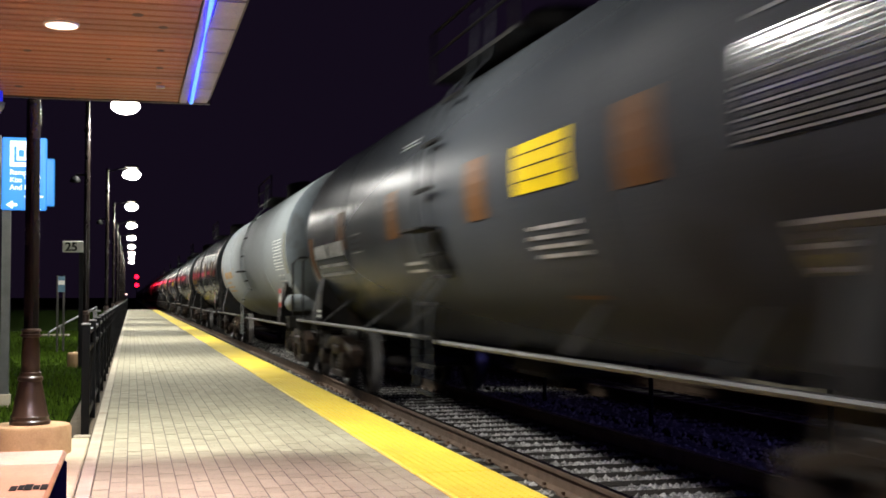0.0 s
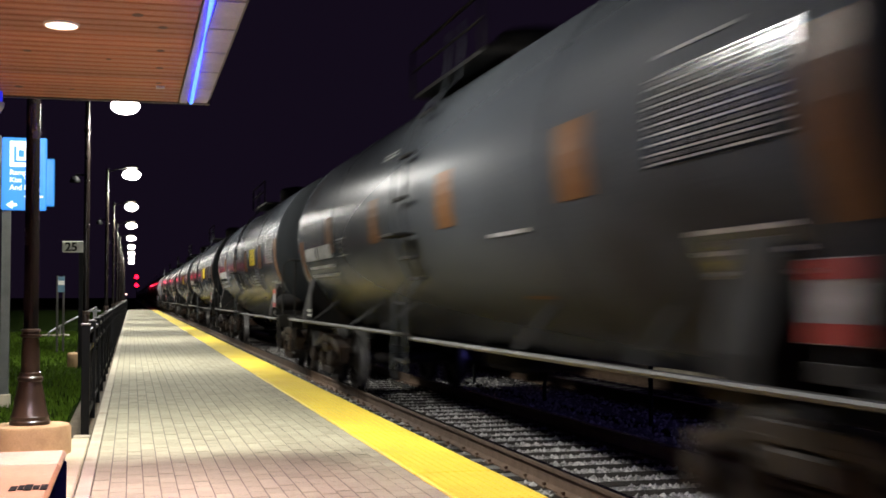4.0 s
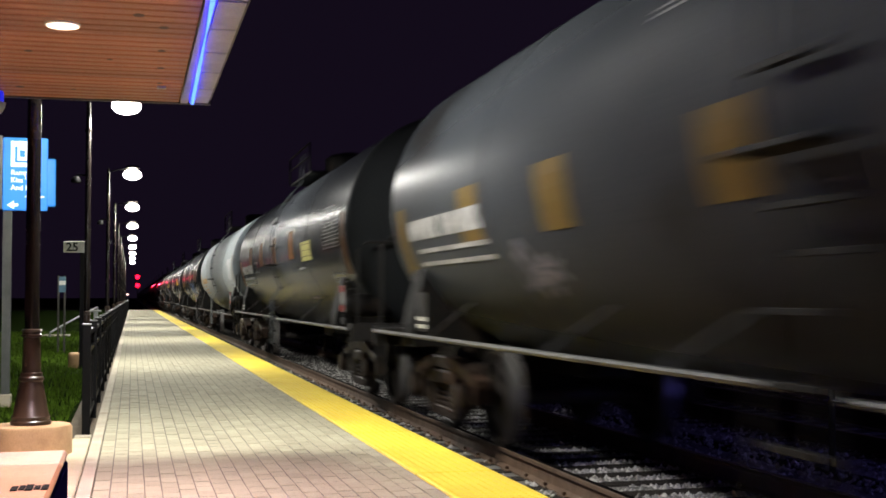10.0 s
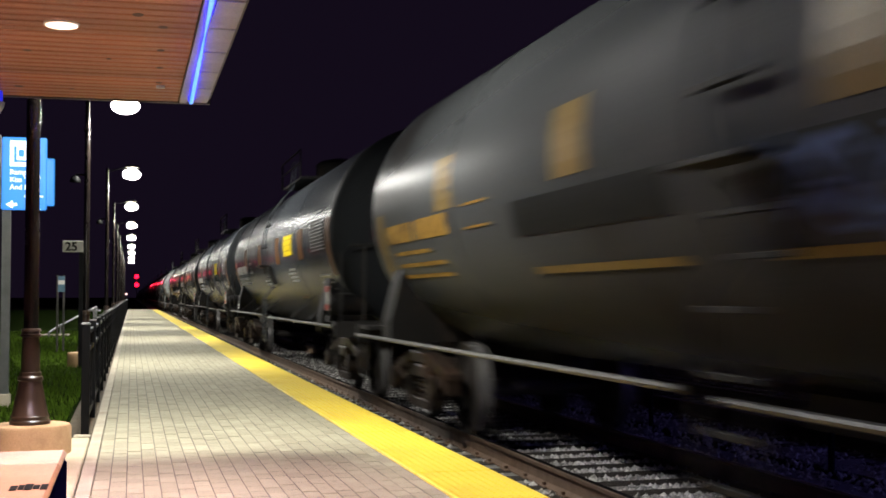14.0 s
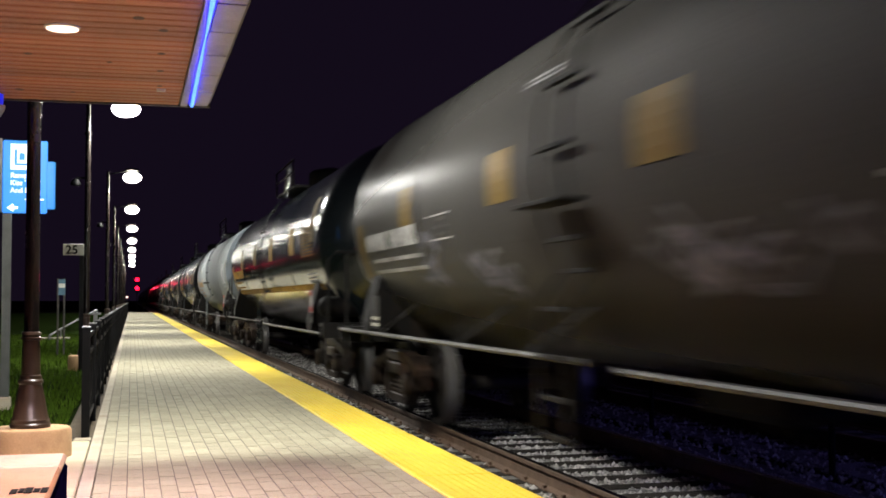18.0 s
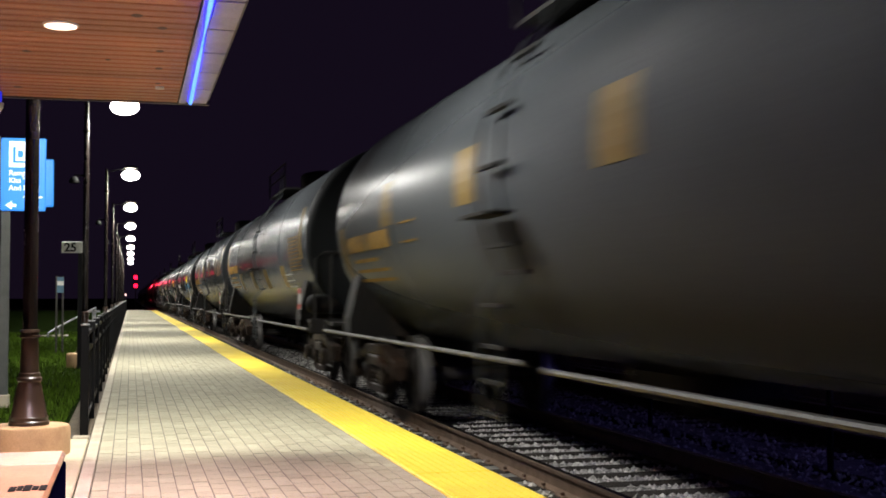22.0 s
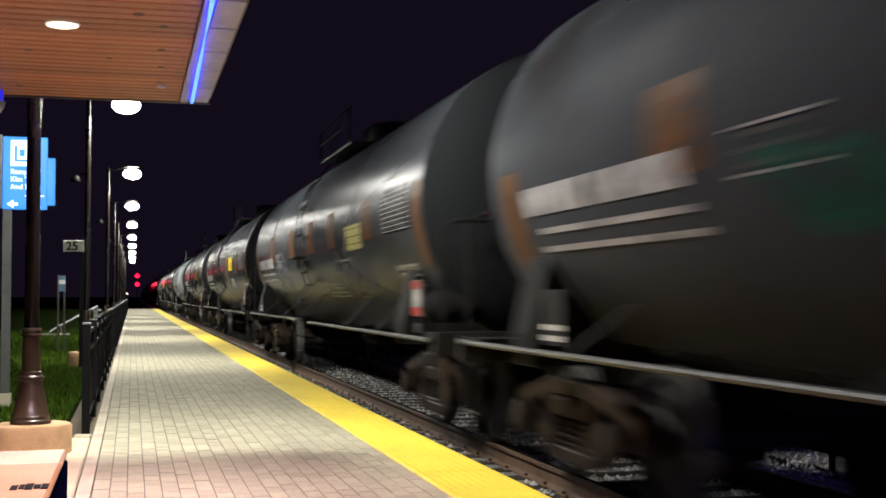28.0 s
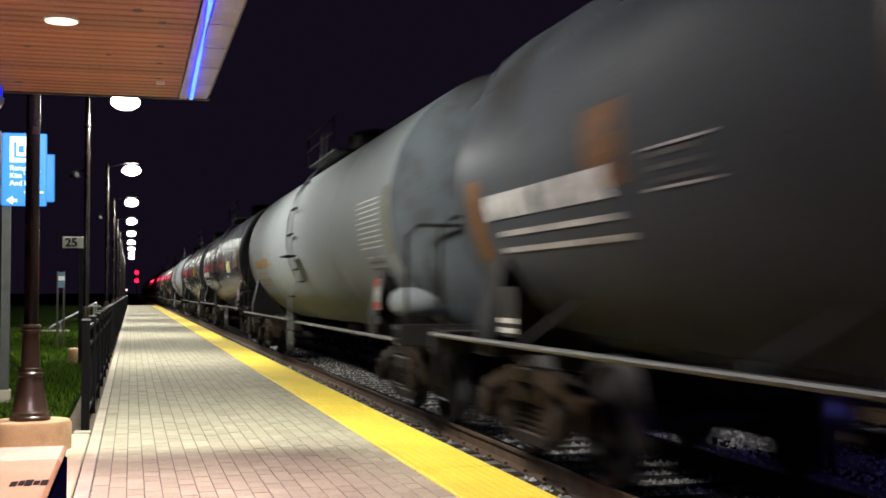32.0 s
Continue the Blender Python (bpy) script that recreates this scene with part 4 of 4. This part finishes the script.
            for y in (-0.88, 0.88):
                part("bearing_cap", lathe([(0.13, -0.06), (0.13, 0.05), (0.09, 0.07), (0.05, 0.07)], 14, "x"), "cast", tk, smooth=True).matrix_basis = pose(x + (0.12 if x > 0 else -0.12), y, 0.46, 0, 0, 0 if x > 0 else 180)
        for y in (-0.88, 0.88):
            b = tube([(-1.08, 0, 0), (1.08, 0, 0)], 0.085, 12)
            for x in (-0.754, 0.754):
                q = 1 if x > 0 else -1
                ring = [(0.08, -0.09), (0.20, -0.05), (0.24, -0.03), (0.36, -0.02), (0.40, -0.065), (0.455, -0.065), (0.462, 0.035), (0.49, 0.045), (0.49, 0.07), (0.40, 0.07), (0.36, 0.02), (0.24, 0.02), (0.2, 0.06), (0.08, 0.08)]
                lathe([(r, x - q * h) for r, h in ring], 28, "x", bm=b)
            for k in range(2):
                box(-0.86, -0.80, -0.03, 0.03, 0.22, 0.30, 0, b)
            ws = part("wheelset", b, "wheel", tk, "worn steel wheels on one axle with polished treads", True)
            ws.matrix_basis = pose(0, y, 0.46)
            ws.data.materials.append(M["tread"])
            for f in ws.data.polygons:
                ends = [math.hypot(*ws.data.vertices[v].co.yz) for v in f.vertices]
                if min(ends) > 0.44 and max(abs(f.normal.y), abs(f.normal.z)) > 0.5:
                    f.material_index = 1
    # hazard plate at the leading corner
    pl = part("placard", box(-1.475, -1.462, -7.90, -7.60, 1.19, 1.53), "m_white", car, "white plate with red bands")
    part("red_band", box(-1.480, -1.476, -7.895, -7.605, 1.195, 1.275), "red", pl)
    part("red_band", box(-1.480, -1.476, -7.895, -7.605, 1.445, 1.525), "red", pl)
    part("placard_holder", box(-1.46, -1.445, -7.77, -7.73, 1.04, 1.54), "fitting", car)
    part("corner_plate", box(-1.475, -1.46, -7.92, -7.66, 1.035, 1.12, 0.004), "fitting", car)
    return car


def dress(car, spec, seed, full):
    """The markings of one car: what is on its platform side."""
    shell, ink, patch, panel, extra = spec
    orange = ink == "m_orange"
    if shell == "white":
        ink = "m_faded"
    r = random.Random(seed)
    for o in list(car.children):
        kind = o.name.split(".")[0]
        if kind in ("tank", "tank_head", "weld_band", "ladder") or (seed - 100 in (1, 24, 27) and kind == "air_reservoir"):
            o.material_slots[0].link = "OBJECT"
            # the ends take the darker copies, which carry their shade as colour
            o.material_slots[0].material = M[shell if kind != "tank_head" or shell == "gloss" else "shaded_white" if shell == "white" else "head"]
        if kind == "strut" and orange:
            bpy.data.objects.remove(o)
            continue
        if kind == "side_rail" and orange:
            o.matrix_basis = pose(0, 0, -0.08)
        if kind in ("placard", "placard_holder", "corner_plate") and orange:
            o.matrix_basis = pose(0, 0.48, 0)
        if kind == "ladder" and o.matrix_basis.translation.y < 0:
            o.matrix_basis = pose(0, LADDERS.get(seed - 100, -0.35), 0)
        if kind == "ladder" and panel != "panel_y":
            for q in list(o.children):
                if q.name.startswith("ladder_panel"):
                    bpy.data.objects.remove(q)
    lo, hi = (-6.5, 11.5) if orange else (-12.5, 6.5)
    places = (4.45, 1.36, -1.78, -4.9)
    if extra == "skewed":
        lo, hi = -30, -13.5
        places = (3.9, 1.1, -1.65, -4.5)
    elif shell == "dull" or panel in ("panel_w", "panel_p"):
        places = (4.62, 2.35, 0.05, -2.5)
        lo, hi = (-19, -1) if panel == "panel_w" else (-10.5, 8)
        if shell == "dull":
            places, lo, hi = (4.75, 1.62, -1.15, -4.3), -8, 7
        elif panel == "panel_w":
            places = (4.7, 2.7, 0.3, -2.2)
        elif extra == "graffiti":
            places = (4.42, 1.53, -0.67, -2.63, -5.2)
    if shell != "white":
        for y in places:
            part("reflector", shell_patch(y - 0.28, y + 0.28, lo, hi), patch, car)
    part("end_reflector", shell_patch(6.98, 7.3, *((-14, 20) if extra == "skewed" else (-30, -2))), patch, car)
    low, high = (-12, 21) if extra == "skewed" else (lo + 5, hi + 14) if orange else (-25, 7)
    if shell == "white":
        low, high = -20, 9
    near = -7.4 if orange and shell != "white" else -7.86
    part("end_reflector", shell_patch(near, near + 0.3, low, high), "m_ghost" if shell == "white" else patch, car)
    # reporting mark and two lines at the trailing end, in plain bars
    up = 3.4 if extra == "skewed" else -1.5 if shell == "white" else 0.0
    back = -0.5 if shell == "white" else 0.0
    part("reporting_mark", shell_patch(5.75 + back, 6.85 + back, up - 14.8, up - 7.4, 0.008, 3), ink, car)
    part("reporting_mark", shell_patch(4.42 + back, 5.60 + back, up - 14.8, up - 7.4, 0.008, 3), ink, car)
    part("mark_line", shell_patch((5.2 if orange else 4.35) + back, 6.6 + back, up - 20.0, up - 18.4, 0.008, 2), ink, car)
    if orange:
        part("mark_line", shell_patch(4.7 + back, 6.6 + back, up - 29.8, up - 28.2, 0.008, 2), ink, car)
    part("mark_line", shell_patch((4.8 if orange else 4.3) + back, 6.65 + back, up - 25.0, up - 23.4, 0.008, 2), ink, car)
    if full:
        # the stencilled table at the leading end, on a cleaner glossy field
        light = "plate_white" if shell == "white" else ink if orange else "m_white"
        a0, a1 = (-18, 3) if extra == "skewed" else (-16, 5) if shell == "white" else (-9.2, 8.2)
        b0, b1 = (-7.1, -5.75) if orange and shell not in ("white", "gloss") else (-7.34, -6.10)
        c0, c1 = (-5.7, -4.75) if orange and shell not in ("white", "gloss") else (-7.22, -6.32)
        if shell not in ("white", "gloss", "slate"):
            part("clean_field", shell_patch(b0 - 0.06, b1 + 0.03, a0 - 0.8, a1 + 0.6, 0.005, 8), "clean", car, "clean glossy black field")
            part("test_field", shell_patch(c0 - 0.03, c1 + 0.02, -34.5, -23.8, 0.005, 4), "clean", car, "clean glossy black field")
        table(car, b0, b1, a0, a1, 10, 0.22, light)
        if shell != "white":
            part("table_text", words(b0 + 0.02, b1 - 0.02, a0, a1, 10, r), "m_dim", car, "small stencilled text as bars")["kind"] = "stuff"
        if not orange:
            part("table_rule", shell_patch(-6.9, -6.15, a1 + 4.2, a1 + 5.0, 0.008, 1), light, car)
        d1 = -20.5 if orange else -24.2
        table(car, c0, c1, d1 - 9, d1, 3, 0.5, "m_white")
        part("table_text", words(c0 + 0.02, c1 - 0.03, d1 - 7, d1 - 1, 3, r), "m_dim", car, "small stencilled text as bars")["kind"] = "stuff"
        if not orange:
            sp = part("step_plate", box(-1.475, -1.46, 6.05, 6.35, 1.06, 1.42, 0.004), "fitting", car, "grey step plate with white stripes")
            for z in (1.09, 1.16):
                part("stripe", box(-1.480, -1.4755, 6.06, 6.34, z, z + 0.035), "plate_white", sp)
            part("data_line", shell_patch(-3.75, -3.1, -39.5, -38.2, 0.008, 1), patch, car)
            for a in (-15.2, -6.8) if panel != "panel_w" else ():
                part("data_line", shell_patch(3.15, 3.85, a, a + 0.6, 0.008, 1), ink, car)
            if panel != "panel_w":
                part("table_text", words(3.2, 3.8, -14.6, -6.6, 4, r), "m_dim", car, "small stencilled text as bars")["kind"] = "stuff"
            for k in range(4 if panel == "panel_y" else 1):
                a = -18.4 - k * 2.7
                part("data_line", shell_patch(-3.85, -2.9 - r.uniform(0, 0.3), a, a + 1.1, 0.008, 1), ink, car)
            for a in (-24.2, -27.4) if panel == "panel_y" else ():
                part("data_line", shell_patch(0.35, 1.1, a, a + 1.3, 0.008, 1), ink, car)
            for a in (23.4, 25.2):
                part("data_line", shell_patch(0.6, 1.3, a, a + 0.8, 0.008, 1), "m_white", car)
        else:
            for a in (-14.5, -7.0):
                part("data_line", shell_patch(3.2, 3.85, a, a + 0.8, 0.008, 1), ink, car)
    if panel in ("panel_y", "panel_p"):
        wide, front = (1.07, -2.8) if panel == "panel_y" else (1.0, -3.8)
        drop = 0.0 if panel == "panel_y" else 6.0
        part("class_panel", shell_patch(front - wide, front, -8.2 - drop * 0.9, 5.4 - drop * 1.2, 0.008), panel, car)
        if full:
            for k in range(3):
                a = -5 - drop + k * 3.6
                part("panel_line", shell_patch(front - wide + 0.05, front - 0.05, a, a + 0.35, 0.011, 1), "panel_d", car)
        if panel == "panel_p" and extra == "graffiti":
            for k in range(4):
                part("data_line", shell_patch(-2.5, -1.1 - 0.1 * (k % 2), -31 - 2.6 * k, -30 - 2.6 * k, 0.008, 1), ink, car)
    elif panel == "panel_w" and full:
        part("class_panel", shell_patch(-4.3, -3.25, -9, -4, 0.008), "m_white", car)
        part("data_line", shell_patch(-2.6, -1.4, -25, -24, 0.008, 1), ink, car)
    if extra == "blocks":
        for y0, y1 in ((0.0, 2.6), (-2.7, -0.9), (-4.6, -3.4)):
            part("paint_out", shell_patch(y0, y1, -19.5, -9.5, 0.0065), "panel_d", car, "black painted-over block")
        for y0, y1 in ((0.1, 2.45), (-2.7, -0.8)):
            part("stripe", shell_patch(y0, y1, -31, -28.8, 0.008, 2), "patch_y", car)
    elif extra == "stripe":
        # the yellow strip's reflection in the gloss, painted on as an orange band
        part("stripe", shell_patch(-7.4, 7.4, -31.5, -27, 0.0065, 2), "m_orange", car, "painted-on reflection of the yellow warning strip")
        part("paint_out", shell_patch(-0.3, 0.35, 7, 15, 0.008, 2), "m_white", car, "small white plate")
    elif extra == "logo":
        for k, (y0, w) in enumerate(((0.75, 0.30), (1.12, 0.22), (1.40, 0.36), (0.80, 0.42), (1.30, 0.30), (0.92, 0.50))):
            a = -3.0 - 4.5 * (k // 3 * 2 + k % 2)
            part("painted_letter", shell_patch(y0, y0 + w, a - 3.4, a, 0.008, 2), "m_ghost", car, "faded orange painted block")
    for y1, y0, a0, a1, n, paint in GRAFFITI.get(seed - 100, ()):
        for k in range(n):
            b = bmesh.new()
            ln = r.uniform(0.3, 0.75) * min(1.0, (y1 - y0))
            spray(b, r.uniform(y0, max(y0 + 0.05, y1 - ln)), r.uniform(a0, a1), ln, r)
            bmesh.ops.recalc_face_normals(b, faces=b.faces)
            part("graffiti_stroke", b, paint, car)


LADDERS = {2: -0.5, 4: 0.1, 10: -0.8, 13: 0.25, 16: 0.4, 17: -0.8, 18: -0.8, 20: -0.6, 21: 0.0, 22: 0.1}    # where the ladder stands
# sprayed marks of a car: from and to along it, from and to in degrees up the shell, strokes, paint
GRAFFITI = {
    4: [(4.6, 3.5, -20, -12, 7, "g_white"), (2.1, 1.0, -26, -15, 9, "g_white"), (0.2, -2.8, -30, -15, 16, "g_white"), (-3.4, -5.3, -27, -13, 14, "g_white")],
    7: [(4.2, 2.9, -33, -25, 10, "g_white")],
    10: [(-1.0, -4.6, -27, -15, 24, "g_blue"), (-3.2, -4.0, -17, -14, 3, "g_blue")],
    12: [(-1.7, -3.2, -32, -6, 20, "g_white"), (-4.3, -6.0, -32, -23, 12, "g_white")],
    13: [(4.7, 3.5, -29, -16, 11, "g_white"), (2.9, 1.6, -33, -24, 10, "g_white"), (-0.4, -3.4, -34, -23, 18, "g_white")],
    19: [(-1.2, -2.5, -20, -8, 8, "g_sky"), (-3.0, -5.4, -20, -5, 16, "g_sky")],
    20: [(4.1, 2.4, -24, -15, 11, "g_green"), (2.0, 0.8, -28, -9, 13, "g_white"), (1.1, 0.1, -44, -32, 5, "g_sky"), (-1.6, -3.6, -30, -15, 16, "g_white")],
    21: [(4.4, 2.4, -28, -8, 14, "g_white"), (-2.2, -5.0, -34, -17, 20, "g_white")],
    22: [(-1.5, -2.7, -29, -15, 10, "g_ochre")],
}
W, O, A, Y, PY, PP, PW = "m_white", "m_orange", "patch", "patch_y", "panel_y", "panel_p", "panel_w"
# shell, lettering, reflectors, panel, extra; then how far the car's middle stands from its even place
CARS = [
    ("grey", W, A, PY, "", 0.0), ("white", O, Y, "", "", 0.02), ("olive", O, Y, "", "blocks", -0.6), ("grey", W, A, "", "", -0.2), ("grey", W, A, PY, "graffiti", 0.22),
    ("grey", W, A, PY, "", 0.5), ("grey", W, A, PY, "", 0.68), ("grey", W, Y, PW, "graffiti", -0.06), ("grey", W, A, PP, "", 0.12), ("white", O, Y, "", "", -0.28),
    ("olive", O, Y, "", "blocks", -0.25), ("grey", W, A, PY, "", 0.1), ("grey", W, A, PY, "graffiti", 0.30), ("dull", W, Y, "", "graffiti", -0.22), ("gloss", O, Y, "", "stripe", 0.05),
    ("white", O, Y, "", "logo", -0.33), ("slate", O, Y, "", "", -0.23), ("slate", O, Y, "", "skewed", -0.02), ("slate", O, Y, "", "", -0.56), ("grey", W, A, PY, "graffiti", -0.1),
    ("grey", W, A, PY, "graffiti", 0.16), ("grey", W, A, PP, "graffiti", -0.23), ("grey", W, A, PY, "graffiti", -0.35), ("grey", W, A, PY, "", -0.08), ("white", O, Y, "", "", 0.0),
    ("grey", W, A, PP, "", 0.0), ("grey", W, A, PY, "", 0.0), ("white", O, Y, "", "", 0.0), ("olive", O, Y, "", "", 0.0), ("grey", W, A, PY, "", 0.0),
]
LOOKS = {"grey": "weathered black", "white": "chalky white", "olive": "dirty olive-black", "dull": "dusty brown-grey", "gloss": "glossy black", "slate": "slate grey"}
master = build_car()
train = []
COUNT = 42
for i in range(COUNT):
    *spec, shift = CARS[i] if i < len(CARS) else CARS[(i * 7) % 9]
    y = FIRST + i * CAR + shift
    car = master if i == COUNT - 1 else copy_thing(master, pose(TRACK, y, RAIL))
    tagged(car, LOOKS[spec[0]] + " railway tank car" + (" with graffiti" if spec[4] == "graffiti" else " with a yellow panel" if spec[3] == PY else " with orange lettering" if spec[1] == O else ""), "tank car", "freight train")
    train.append((car, spec, y))
for i, (car, spec, y) in enumerate(train):
    dress(car, spec, 100 + i, i < 27)


def motions():
    """The train runs towards the camera at a steady pace; its wheels roll."""
    for car, spec, y in train:
        walk(car, [(0.0, pose(TRACK, y, RAIL)), (32.0, pose(TRACK, y - SPEED * 32.0, RAIL))])
    turn = math.degrees(SPEED / 0.46 / FPS)
    lead = {}
    for car, spec, y0 in train:
        for tk in car.children:
            if not tk.name.startswith("truck"):
                continue
            for ws in tk.children:
                if not ws.name.startswith("wheelset"):
                    continue
                y = 0.88 if ws.matrix_basis.translation.y > 0 else -0.88
                if y not in lead:
                    walk(ws, [(k / FPS, pose(0, y, 0.46, turn * k % 360)) for k in range(0, 32 * FPS + 1)])
                    lead[y] = ws
                else:
                    ws.rotation_mode = "QUATERNION"
                    ws.animation_data_create().action = lead[y].animation_data.action
                    ws.animation_data.action_slot = lead[y].animation_data.action_slot


motions()
